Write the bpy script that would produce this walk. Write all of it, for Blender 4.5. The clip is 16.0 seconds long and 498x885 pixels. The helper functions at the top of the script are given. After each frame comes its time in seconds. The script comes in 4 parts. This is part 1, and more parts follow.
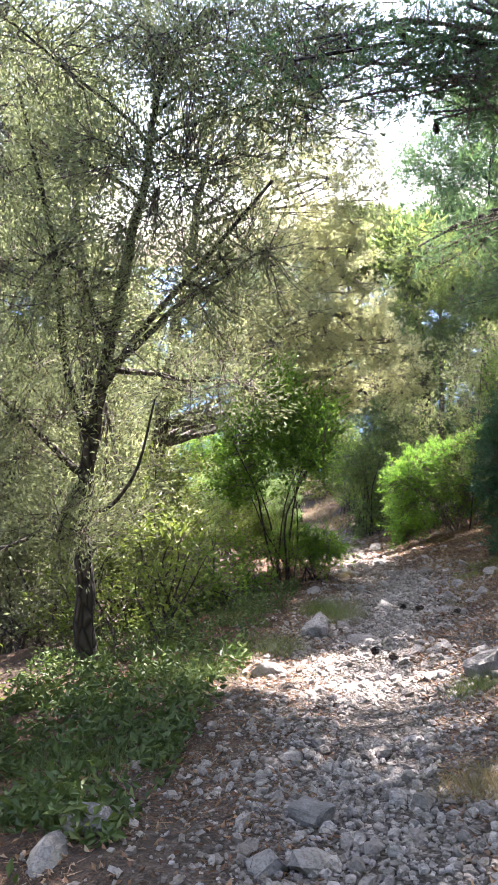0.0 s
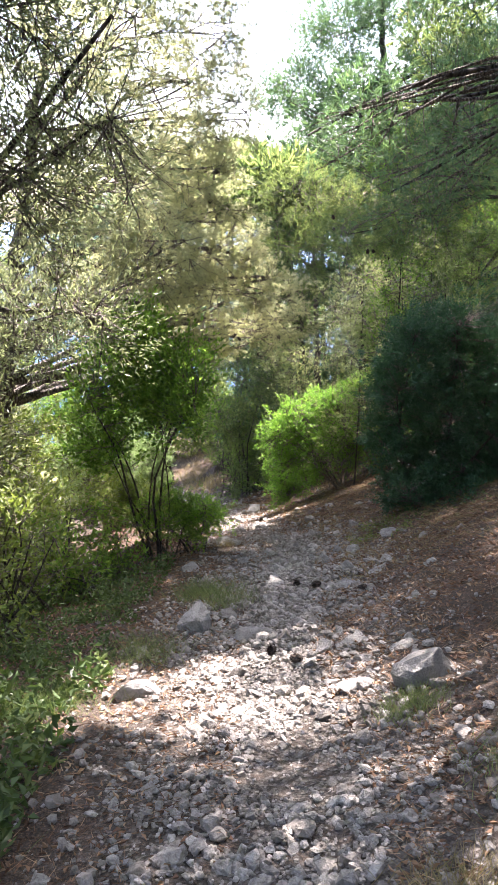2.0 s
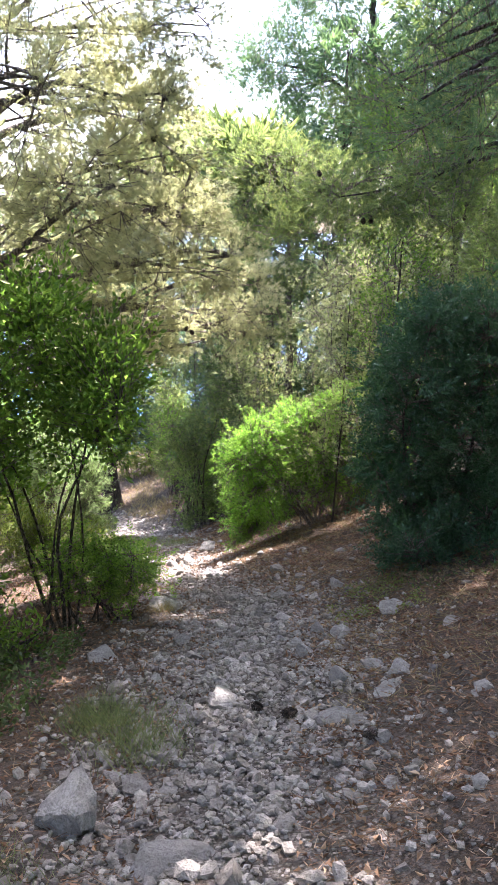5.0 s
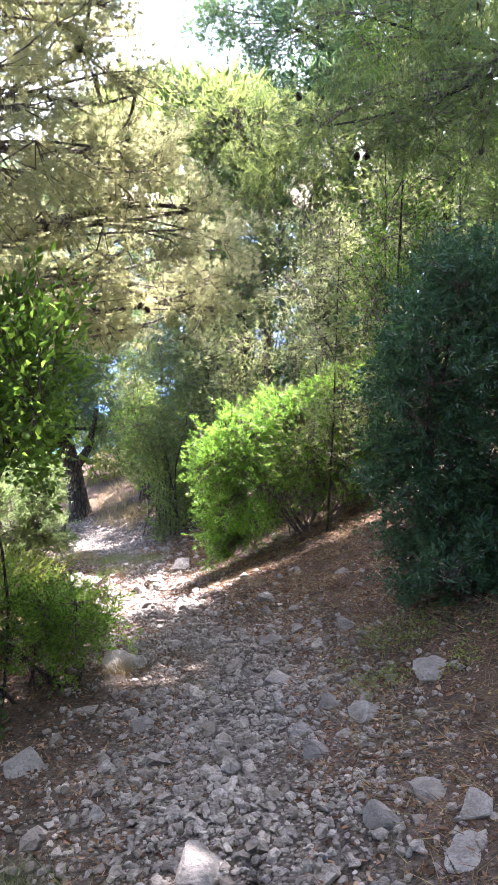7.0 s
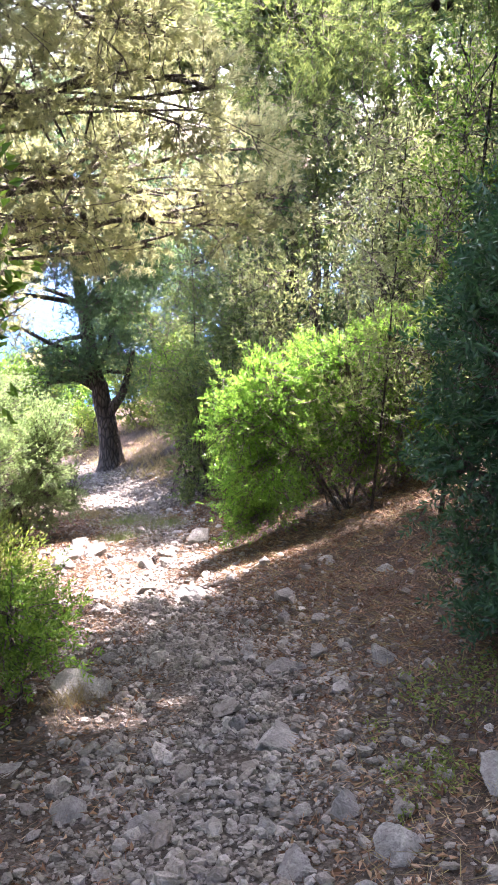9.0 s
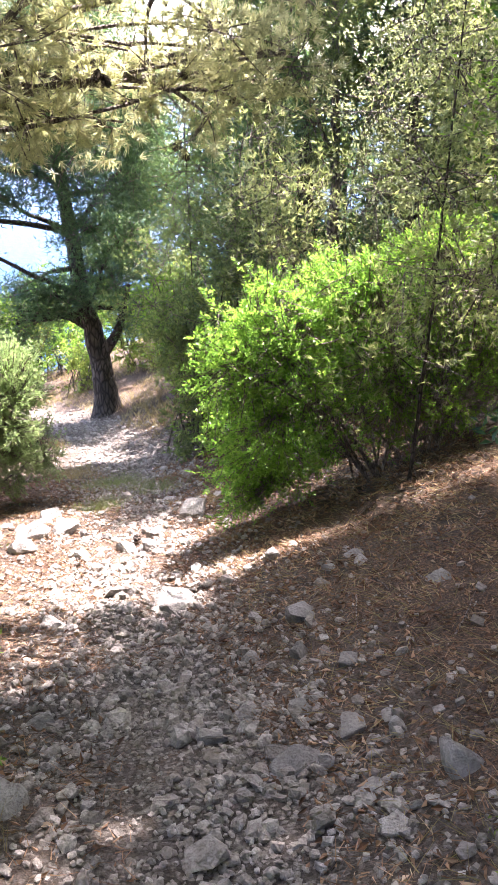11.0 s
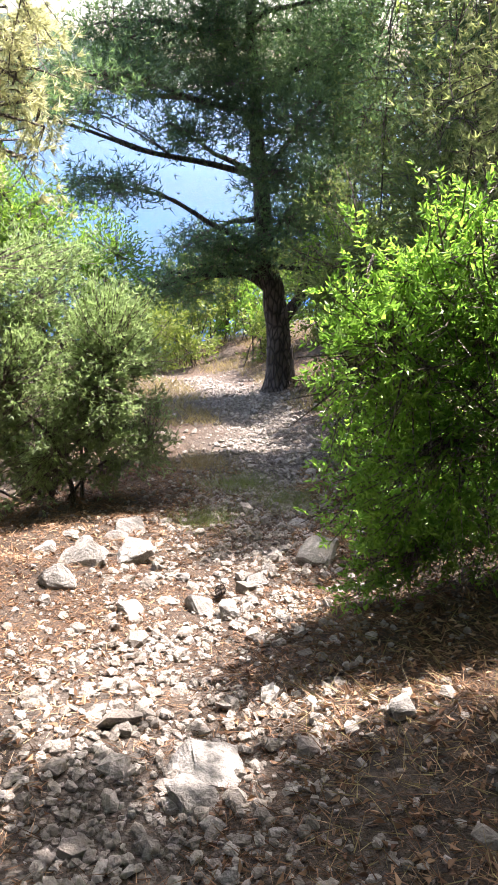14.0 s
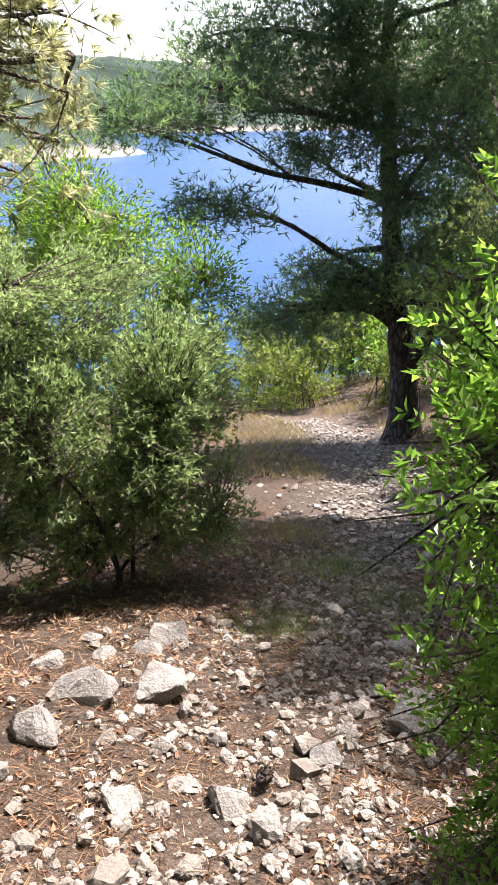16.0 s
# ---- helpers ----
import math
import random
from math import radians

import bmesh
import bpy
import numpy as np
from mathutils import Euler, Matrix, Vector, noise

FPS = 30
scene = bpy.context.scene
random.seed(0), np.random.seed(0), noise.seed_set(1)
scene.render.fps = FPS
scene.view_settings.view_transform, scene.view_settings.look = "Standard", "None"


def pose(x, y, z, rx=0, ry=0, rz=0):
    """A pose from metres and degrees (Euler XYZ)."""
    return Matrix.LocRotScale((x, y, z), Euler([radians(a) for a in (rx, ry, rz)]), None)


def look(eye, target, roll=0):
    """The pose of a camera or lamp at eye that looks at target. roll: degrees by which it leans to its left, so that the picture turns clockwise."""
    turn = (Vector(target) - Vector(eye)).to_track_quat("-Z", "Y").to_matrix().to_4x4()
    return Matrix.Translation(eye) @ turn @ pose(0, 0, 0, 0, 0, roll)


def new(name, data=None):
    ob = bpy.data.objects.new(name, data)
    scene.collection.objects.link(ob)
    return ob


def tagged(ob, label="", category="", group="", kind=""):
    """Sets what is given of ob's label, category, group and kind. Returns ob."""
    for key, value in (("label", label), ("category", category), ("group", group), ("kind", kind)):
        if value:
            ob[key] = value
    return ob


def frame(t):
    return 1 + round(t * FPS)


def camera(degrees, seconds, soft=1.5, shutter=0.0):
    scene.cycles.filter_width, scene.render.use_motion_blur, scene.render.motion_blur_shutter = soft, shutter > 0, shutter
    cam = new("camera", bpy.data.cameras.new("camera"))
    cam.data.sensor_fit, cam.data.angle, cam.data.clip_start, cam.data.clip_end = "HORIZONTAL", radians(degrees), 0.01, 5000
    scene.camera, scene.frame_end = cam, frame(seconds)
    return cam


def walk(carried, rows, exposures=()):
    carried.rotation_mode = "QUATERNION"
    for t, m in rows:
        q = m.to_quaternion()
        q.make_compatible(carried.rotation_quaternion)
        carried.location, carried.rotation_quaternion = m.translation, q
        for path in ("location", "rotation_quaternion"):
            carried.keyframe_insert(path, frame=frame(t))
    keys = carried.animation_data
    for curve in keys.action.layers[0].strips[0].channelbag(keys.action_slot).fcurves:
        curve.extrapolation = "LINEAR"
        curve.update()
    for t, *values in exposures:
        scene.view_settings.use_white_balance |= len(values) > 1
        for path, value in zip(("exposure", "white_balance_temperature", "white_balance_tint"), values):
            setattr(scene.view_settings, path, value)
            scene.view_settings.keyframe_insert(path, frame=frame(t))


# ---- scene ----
cam = camera(34.1, 16.0)
METRES, EYE, TILT, LEAN, TURN = 13.8, 1.5, -16.7, -2.75, 10.8
ROWS = [
    (0.0, 0.0, 0.0, 0.0, 0.32, 4.04, 4.5),
    (0.5, -0.0055, 0.0286, 0.0004, -3.04, 3.22, 5.8),
    (1.0, 0.0001, 0.0555, 0.0019, -5.08, 2.98, 5.76),
    (1.5, 0.0029, 0.0853, 0.0016, -7.5, 1.01, 6.23),
    (2.0, 0.0076, 0.1135, 0.0021, -8.81, 0.19, 7.01),
    (2.5, 0.0107, 0.1451, 0.0033, -9.38, 1.24, 6.86),
    (3.0, 0.0176, 0.1778, 0.0038, -10.84, 0.98, 6.34),
    (3.5, 0.0234, 0.2107, 0.0055, -11.57, 0.91, 5.96),
    (6.0, 0.0669, 0.3796, 0.0131, -11.11, 1.11, 5.07),
    (6.5, 0.0718, 0.4121, 0.0156, -12.6, 0.83, 7.94),
    (7.0, 0.0782, 0.4397, 0.017, -12.88, 0.32, 7.88),
    (7.5, 0.0848, 0.4689, 0.02, -12.24, 0.32, 6.87),
    (8.0, 0.0939, 0.4956, 0.022, -13.52, 0.61, 6.31),
    (8.5, 0.1108, 0.5227, 0.0204, -12.28, -0.41, 5.56),
    (9.0, 0.1223, 0.5542, 0.0185, -8.84, -2.78, 5.33),
    (11.5, 0.1514, 0.7082, 0.0191, -7.93, -7.06, 5.53),
    (12.0, 0.1589, 0.7378, 0.0183, -7.12, -6.78, 3.98),
    (12.5, 0.1717, 0.7639, 0.0187, -4.82, -6.71, 2.51),
    (13.0, 0.1785, 0.7962, 0.0172, 0.47, -5.94, 2.08),
    (13.5, 0.1832, 0.8234, 0.0198, 3.33, -6.66, 1.33),
    (14.0, 0.1841, 0.8524, 0.0141, 6.65, -8.02, 0.41),
    (14.5, 0.1883, 0.8815, 0.0157, 9.12, -9.82, -0.15),
    (15.0, 0.1957, 0.9093, 0.0188, 11.42, -5.85, -2.57),
    (15.5, 0.1957, 0.9387, 0.018, 13.93, -5.85, -2.75),
    (16.0, 0.1845, 0.9669, 0.0176, 15.9, -5.61, -1.56),
]
walk(cam, [(t, pose(0, 0, EYE, TILT, LEAN, TURN) @ pose(METRES * x, METRES * y, METRES * z, 90 + pitch, roll, yaw)) for t, x, y, z, yaw, pitch, roll in ROWS],
     [(0.0, 2.78, 6250, 22.5), (3.0, 2.68, 6350, 22.5), (6.0, 3.05, 6050, 26), (9.0, 3.2, 6250, 30), (12.0, 2.95, 6400, 25), (14.5, 2.1, 6500, 19.5), (16.0, 1.75, 6500, 19.5)])

# ---------------------------------------------------------------- world, sun
SUN_EL, SUN_AZ = 63.0, 22.0          # degrees above the horizon; degrees from +y towards +x
world = bpy.data.worlds.new("world")
scene.world = world
world.use_nodes = True
wn = world.node_tree
sky = wn.nodes.new("ShaderNodeTexSky")
sky.sky_type, sky.sun_disc = "NISHITA", False
sky.sun_elevation, sky.sun_rotation = radians(SUN_EL), radians(SUN_AZ)
sky.air_density, sky.dust_density, sky.ozone_density = 1.0, 3.0, 0.6
wn.nodes["Background"].inputs["Strength"].default_value = 0.13
wn.links.new(sky.outputs[0], wn.nodes["Background"].inputs["Color"])
sun = new("sun", bpy.data.lights.new("sun", "SUN"))
sun.data.energy, sun.data.angle, sun.data.color = 5.0, radians(0.53), (1.0, 0.94, 0.85)
sx, sy = math.sin(radians(SUN_AZ)), math.cos(radians(SUN_AZ))
sun.matrix_world = look((20 * sx, 20 * sy, 20 * math.tan(radians(SUN_EL))), (0, 0, 0))

# ---------------------------------------------------------------- materials


def nodes_of(name):
    m = bpy.data.materials.new(name)
    m.use_nodes = True
    nt = m.node_tree
    return m, nt, nt.nodes["Principled BSDF"], nt.nodes["Material Output"]


def ramp(nt, fac, stops):
    r = nt.nodes.new("ShaderNodeValToRGB")
    while len(r.color_ramp.elements) < len(stops):
        r.color_ramp.elements.new(0.5)
    for e, (p, c) in zip(r.color_ramp.elements, stops):
        e.position, e.color = p, (*c, 1)
    nt.links.new(fac, r.inputs[0])
    return r.outputs[0]


def noise_of(nt, scale, detail=4, rough=0.6, vec=None):
    n = nt.nodes.new("ShaderNodeTexNoise")
    n.inputs["Scale"].default_value, n.inputs["Detail"].default_value, n.inputs["Roughness"].default_value = scale, detail, rough
    if vec is None:
        vec = nt.nodes.new("ShaderNodeTexCoord").outputs["Object"]
    nt.links.new(vec, n.inputs["Vector"])
    return n.outputs[0]


def mixed(nt, fac, a, b, kind="MIX"):
    m = nt.nodes.new("ShaderNodeMix")
    m.data_type, m.blend_type = "RGBA", kind
    for key, v in ((0, fac), (6, a), (7, b)):
        if isinstance(v, bpy.types.NodeSocket):
            nt.links.new(v, m.inputs[key])
        elif key == 0:
            m.inputs[0].default_value = v
        else:
            m.inputs[key].default_value = (*v, 1)
    return m.outputs[2]


def bump(nt, bsdf, height, strength, dist):
    b = nt.nodes.new("ShaderNodeBump")
    b.inputs["Strength"].default_value, b.inputs["Distance"].default_value = strength, dist
    nt.links.new(height, b.inputs["Height"])
    nt.links.new(b.outputs[0], bsdf.inputs["Normal"])


def leaf_mat(name, stops, through_light=0.45, rough=0.5, glow=(1.06, 1.1, 0.62), spec=0.5):
    """Foliage: reflecting and letting light through, each leaf of its own tint."""
    m, nt, b, out = nodes_of(name)
    geo = nt.nodes.new("ShaderNodeNewGeometry")
    big = noise_of(nt, 1.6, 2)
    add = nt.nodes.new("ShaderNodeMath")
    add.operation = "MULTIPLY_ADD"
    nt.links.new(geo.outputs["Random Per Island"], add.inputs[0])
    add.inputs[1].default_value = 0.62
    sub = nt.nodes.new("ShaderNodeMath")
    sub.operation = "MULTIPLY_ADD"
    nt.links.new(big, sub.inputs[0])
    sub.inputs[1].default_value, sub.inputs[2].default_value = 1.0, -0.3
    nt.links.new(sub.outputs[0], add.inputs[2])
    col = ramp(nt, add.outputs[0], stops)
    nt.links.new(col, b.inputs["Base Color"])
    b.inputs["Roughness"].default_value = rough
    b.inputs["Specular IOR Level"].default_value = spec
    tr = nt.nodes.new("ShaderNodeBsdfTranslucent")
    nt.links.new(mixed(nt, 1.0, col, glow, "MULTIPLY"), tr.inputs["Color"])
    ms = nt.nodes.new("ShaderNodeMixShader")
    ms.inputs[0].default_value = through_light
    nt.links.new(b.outputs[0], ms.inputs[1])
    nt.links.new(tr.outputs[0], ms.inputs[2])
    nt.links.new(ms.outputs[0], out.inputs["Surface"])
    return m


def bark_mat(name, dark, light, scale=9):
    m, nt, b, out = nodes_of(name)
    co = nt.nodes.new("ShaderNodeTexCoord")
    mp = nt.nodes.new("ShaderNodeMapping")
    mp.inputs["Scale"].default_value = (1, 1, 0.28)
    nt.links.new(co.outputs["Object"], mp.inputs[0])
    vo = nt.nodes.new("ShaderNodeTexVoronoi")
    vo.feature = "DISTANCE_TO_EDGE"
    vo.inputs["Scale"].default_value = scale * 1.6
    nt.links.new(mp.outputs[0], vo.inputs["Vector"])
    n = noise_of(nt, scale * 3, 5, 0.7, mp.outputs[0])
    plates = ramp(nt, vo.outputs["Distance"], [(0.0, (0, 0, 0)), (0.22, (1, 1, 1))])
    hgt = mixed(nt, 0.5, plates, n, "MULTIPLY")
    col = mixed(nt, n, dark, light)
    col = mixed(nt, ramp(nt, noise_of(nt, 2.0, 3), [(0.45, (0, 0, 0)), (0.7, (1, 1, 1))]), col, tuple(1.15 * a + 0.02 for a in light))
    nt.links.new(mixed(nt, plates, tuple(a * 0.45 for a in dark), col), b.inputs["Base Color"])
    b.inputs["Roughness"].default_value = 0.92
    bump(nt, b, hgt, 1.0, 0.03)
    return m


def stone_mat(name, lo, hi, stain=(0.16, 0.15, 0.13), scale=5):
    """Weathered limestone with pits, grey lichen and earth stains."""
    m, nt, b, out = nodes_of(name)
    geo = nt.nodes.new("ShaderNodeNewGeometry")
    oi = nt.nodes.new("ShaderNodeObjectInfo")
    s = nt.nodes.new("ShaderNodeMath")
    nt.links.new(geo.outputs["Random Per Island"], s.inputs[0])
    nt.links.new(oi.outputs["Random"], s.inputs[1])
    f = nt.nodes.new("ShaderNodeMath")
    f.operation = "FRACT"
    nt.links.new(s.outputs[0], f.inputs[0])
    pos = geo.outputs["Position"]
    n1 = noise_of(nt, scale, 5, 0.65, pos)
    n2 = noise_of(nt, scale * 9, 4, 0.7, pos)
    base = mixed(nt, f.outputs[0], lo, hi)
    base = mixed(nt, ramp(nt, n1, [(0.42, (0, 0, 0)), (0.68, (0.75, 0.75, 0.75))]), base, stain)
    base = mixed(nt, ramp(nt, n2, [(0.35, (0.6, 0.6, 0.6)), (0.55, (0, 0, 0))]), base, tuple(0.55 * a for a in lo))
    nt.links.new(base, b.inputs["Base Color"])
    b.inputs["Roughness"].default_value = 0.9
    b.inputs["Specular IOR Level"].default_value = 0.25
    bump(nt, b, n2, 0.85, 0.025)
    return m


# Yellowish needles; the sun on these crowns is put into their pale colour.
PINE_YELLOW_LIT = leaf_mat("pine_needles_yellowish_lit", [(0.0, (0.235, 0.235, 0.15)), (0.35, (0.41, 0.42, 0.26)), (0.7, (0.53, 0.545, 0.33)), (1.0, (0.52, 0.45, 0.33))], 0.7, glow=(1.07, 1.08, 0.88))
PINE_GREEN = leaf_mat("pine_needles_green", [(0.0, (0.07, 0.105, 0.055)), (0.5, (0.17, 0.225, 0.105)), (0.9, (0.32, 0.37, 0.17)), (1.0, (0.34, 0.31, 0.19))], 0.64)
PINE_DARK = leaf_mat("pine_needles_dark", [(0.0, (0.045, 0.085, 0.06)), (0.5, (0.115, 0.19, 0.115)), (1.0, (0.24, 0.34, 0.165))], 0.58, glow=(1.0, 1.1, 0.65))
OLIVE_LEAF = leaf_mat("grey_green_leaves", [(0.0, (0.11, 0.13, 0.08)), (0.5, (0.24, 0.27, 0.17)), (1.0, (0.4, 0.43, 0.28))], 0.58, 0.4, glow=(1.08, 1.1, 0.75))
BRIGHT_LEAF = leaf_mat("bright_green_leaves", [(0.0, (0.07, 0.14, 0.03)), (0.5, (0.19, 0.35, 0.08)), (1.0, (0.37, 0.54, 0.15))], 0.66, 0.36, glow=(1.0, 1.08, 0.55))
MID_LEAF = leaf_mat("mid_green_leaves", [(0.0, (0.055, 0.11, 0.025)), (0.5, (0.16, 0.29, 0.06)), (1.0, (0.34, 0.5, 0.12))], 0.68, 0.36)
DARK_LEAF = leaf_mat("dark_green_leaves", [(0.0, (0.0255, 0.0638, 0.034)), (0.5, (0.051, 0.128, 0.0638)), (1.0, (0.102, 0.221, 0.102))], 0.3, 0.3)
JUNIPER_LEAF = leaf_mat("juniper_needles", [(0.0, (0.12, 0.17, 0.085)), (0.5, (0.28, 0.37, 0.18)), (0.9, (0.42, 0.52, 0.28)), (1.0, (0.42, 0.29, 0.18))], 0.6, glow=(1.0, 1.08, 0.78))
PALE_PLUME = leaf_mat("pale_juniper_needles", [(0.0, (0.15, 0.18, 0.11)), (0.6, (0.33, 0.37, 0.22)), (1.0, (0.47, 0.48, 0.3))], 0.62)
SCRUB_LEAF = leaf_mat("scrub_leaves", [(0.0, (0.081, 0.117, 0.027)), (0.5, (0.189, 0.252, 0.063)), (1.0, (0.324, 0.36, 0.126))], 0.5)
HERB_LEAF = leaf_mat("herb_leaves", [(0.0, (0.035, 0.06, 0.018)), (0.6, (0.08, 0.13, 0.035)), (1.0, (0.16, 0.2, 0.06))], 0.35)
DRY_GRASS = leaf_mat("dry_grass_blades", [(0.0, (0.126, 0.117, 0.054)), (0.5, (0.288, 0.243, 0.117)), (1.0, (0.45, 0.378, 0.198))], 0.4, 0.6, (1, 0.95, 0.7))
GREEN_GRASS = leaf_mat("green_grass_blades", [(0.0, (0.09, 0.12, 0.05)), (0.5, (0.19, 0.24, 0.11)), (1.0, (0.36, 0.38, 0.2))], 0.5, 0.6)
NEEDLE_LITTER = leaf_mat("fallen_pine_needles", [(0.0, (0.045, 0.024, 0.013)), (0.4, (0.16, 0.085, 0.045)), (0.75, (0.32, 0.2, 0.115)), (1.0, (0.56, 0.43, 0.29))], 0.1, 0.8, (1, 0.8, 0.6))
BARK = bark_mat("pine_bark", (0.045, 0.036, 0.032), (0.12, 0.098, 0.085))
BARK_GREY = bark_mat("grey_branch_bark", (0.10, 0.085, 0.072), (0.27, 0.23, 0.2), 16)
TWIG = bark_mat("dry_twig_bark", (0.13, 0.1, 0.08), (0.32, 0.27, 0.23), 30)
STEM_DARK = bark_mat("shrub_stem_bark", (0.05, 0.04, 0.033), (0.15, 0.125, 0.1), 30)
CONE = bark_mat("pine_cone_scales", (0.04, 0.03, 0.025), (0.12, 0.08, 0.055), 40)
STONE = stone_mat("limestone_rubble", (0.23, 0.205, 0.178), (0.46, 0.425, 0.38), (0.16, 0.14, 0.118))
ROCK = stone_mat("limestone_rock", (0.27, 0.255, 0.235), (0.42, 0.4, 0.37), (0.14, 0.132, 0.12), 8)

# ---------------------------------------------------------------- the lie of the land


def lerp(v, xs, ys):
    return np.interp(v, xs, ys)


def path_x(y):
    return lerp(y, [-10, 0, 6, 11, 14, 17, 21, 25, 28, 34], [0.3, 0.1, -0.15, 0.2, -0.6, -1.0, -2.0, -3.6, -5.5, -11])


def smooth_over(d, w):
    """Zero below 0, then a slope of one, rounded over w."""
    return 0.5 * (d + np.sqrt(d * d + w * w))


def waves(x, y, seed, base, n=5, gain=0.55):
    """Smooth noise out of turned sine waves."""
    r = np.random.default_rng(seed)
    h, a, f = np.zeros(np.broadcast(x, y).shape), 1.0, 2 * math.pi / base
    for i in range(n):
        for j in range(3):
            th, ph = r.uniform(0, math.pi), r.uniform(0, 6.28)
            ff = f * r.uniform(0.75, 1.35)
            h = h + a * np.sin(ff * (x * math.cos(th) + y * math.sin(th)) + ph + 0.8 * np.sin(0.6 * ff * (x * math.sin(th) - y * math.cos(th))))
        a, f = a * gain, f * 1.9
    return h / 3


SEA = -22.0


def land(x, y):
    """Height of the ground: a slope to the sea with a worn path, a bank on one side and a fall on the other."""
    x, y = np.asarray(x, float), np.asarray(y, float)
    d = x - path_x(y)
    h = -0.068 + 0.1035 * x - 0.286 * y + lerp(y, [-50, 1, 8, 20, 27, 40, 200], [0, 0, 0.25, 0.30, 0.52, 0.7, 0.7])
    h = h + 0.25 * np.minimum(smooth_over(d - 0.7, 0.25), 14) - 0.10 * np.minimum(smooth_over(-1.3 - d, 0.4), 20)
    near = np.exp(-((np.abs(d) / 30) ** 2)) * (np.abs(y - 12) < 60)
    h = h + near * 0.035 * waves(x, y, 3, 2.6) + near * 0.02 * waves(x, y, 8, 0.7, 3) * np.clip(np.abs(d), 0.5, 2)
    worn = np.exp(-((d / 0.75) ** 2)) * np.clip((30 - y) / 6, 0, 1)
    h = h - 0.06 * worn
    inland = 60 - 0.02 * (x * x) ** 0.5
    return np.clip(h, SEA - 8, inland)


def land_at(x, y):
    return float(land(x, y))


def build_mesh(name, V, faces, mat, smooth=False):
    """A mesh out of arrays: V (n, 3) and one or more arrays of faces."""
    me = bpy.data.meshes.new(name)
    V = np.asarray(V, np.float32)
    me.vertices.add(len(V))
    me.vertices.foreach_set("co", V.ravel())
    faces = [np.asarray(f, np.int32) for f in (faces if isinstance(faces, list) else [faces]) if len(f)]
    loops = np.concatenate([f.ravel() for f in faces])
    sizes = np.concatenate([np.full(len(f), f.shape[1], np.int32) for f in faces])
    me.loops.add(len(loops))
    me.loops.foreach_set("vertex_index", loops)
    me.polygons.add(len(sizes))
    me.polygons.foreach_set("loop_start", np.concatenate([[0], np.cumsum(sizes)[:-1]]).astype(np.int32))
    me.update(calc_edges=True)
    me.polygons.foreach_set("use_smooth", np.full(len(sizes), smooth))
    me.materials.append(mat)
    return me


def part(name, data, parent=None, label="", kind=""):
    ob = new(name, data)
    ob.parent = parent
    return tagged(ob, label, "", "", kind)


def grid_faces(nx, ny):
    i = np.arange((nx - 1) * (ny - 1))
    a = (i // (nx - 1)) * nx + i % (nx - 1)
    return np.stack([a, a + 1, a + nx + 1, a + nx], 1)


def graded(lo, a, b, hi, step):
    """Coordinates fine between a and b, widening away to lo and hi."""
    def out(n):
        v, s = [], step
        while not v or v[-1] < n:
            s *= 1.22
            v.append((v[-1] if v else 0) + s)
        return np.array(v)
    return np.concatenate([a - out(a - lo)[::-1], np.arange(a, b, step), b + out(hi - b)])


def ground_mat():
    m, nt, b, out = nodes_of("earth_and_litter")
    geo = nt.nodes.new("ShaderNodeNewGeometry")
    pos = geo.outputs["Position"]
    n1, n2, n3 = noise_of(nt, 0.9, 4, 0.6, pos), noise_of(nt, 14, 5, 0.7, pos), noise_of(nt, 90, 3, 0.7, pos)
    earth = ramp(nt, n2, [(0.32, (0.022, 0.016, 0.011)), (0.5, (0.062, 0.044, 0.031)), (0.7, (0.15, 0.115, 0.084))])
    litter = ramp(nt, n3, [(0.36, (0.02, 0.012, 0.008)), (0.5, (0.07, 0.04, 0.023)), (0.66, (0.24, 0.145, 0.08))])
    col = mixed(nt, ramp(nt, n1, [(0.4, (0, 0, 0)), (0.6, (1, 1, 1))]), earth, litter)
    fleck = noise_of(nt, 42, 4, 0.75, pos)
    col = mixed(nt, 1.0, col, ramp(nt, fleck, [(0.34, (0.3, 0.3, 0.3)), (0.5, (0.9, 0.88, 0.85)), (0.66, (1.0, 1.0, 1.0))]), "MULTIPLY")
    col = mixed(nt, ramp(nt, fleck, [(0.6, (0, 0, 0)), (0.72, (0.7, 0.7, 0.7))]), col, (0.34, 0.23, 0.14))
    at = nt.nodes.new("ShaderNodeAttribute")
    at.attribute_name = "worn"
    vo = nt.nodes.new("ShaderNodeTexVoronoi")
    vo.inputs["Scale"].default_value = 55
    nt.links.new(pos, vo.inputs["Vector"])
    grit = ramp(nt, vo.outputs["Color"], [(0.2, (0.05, 0.04, 0.032)), (0.5, (0.13, 0.112, 0.094)), (0.8, (0.27, 0.245, 0.215))])
    grit = mixed(nt, ramp(nt, vo.outputs["Distance"], [(0.25, (0, 0, 0)), (0.9, (0.7, 0.7, 0.7))]), grit, (0.045, 0.034, 0.026))
    edge = nt.nodes.new("ShaderNodeMath")
    edge.operation = "MULTIPLY"
    nt.links.new(at.outputs["Fac"], edge.inputs[0])
    nt.links.new(ramp(nt, n2, [(0.3, (0.2, 0.2, 0.2)), (0.55, (1, 1, 1))]), edge.inputs[1])
    col = mixed(nt, edge.outputs[0], col, grit)
    nt.links.new(col, b.inputs["Base Color"])
    b.inputs["Roughness"].default_value = 0.95
    bump(nt, b, mixed(nt, 0.5, n2, n3), 1.0, 0.05)
    return m


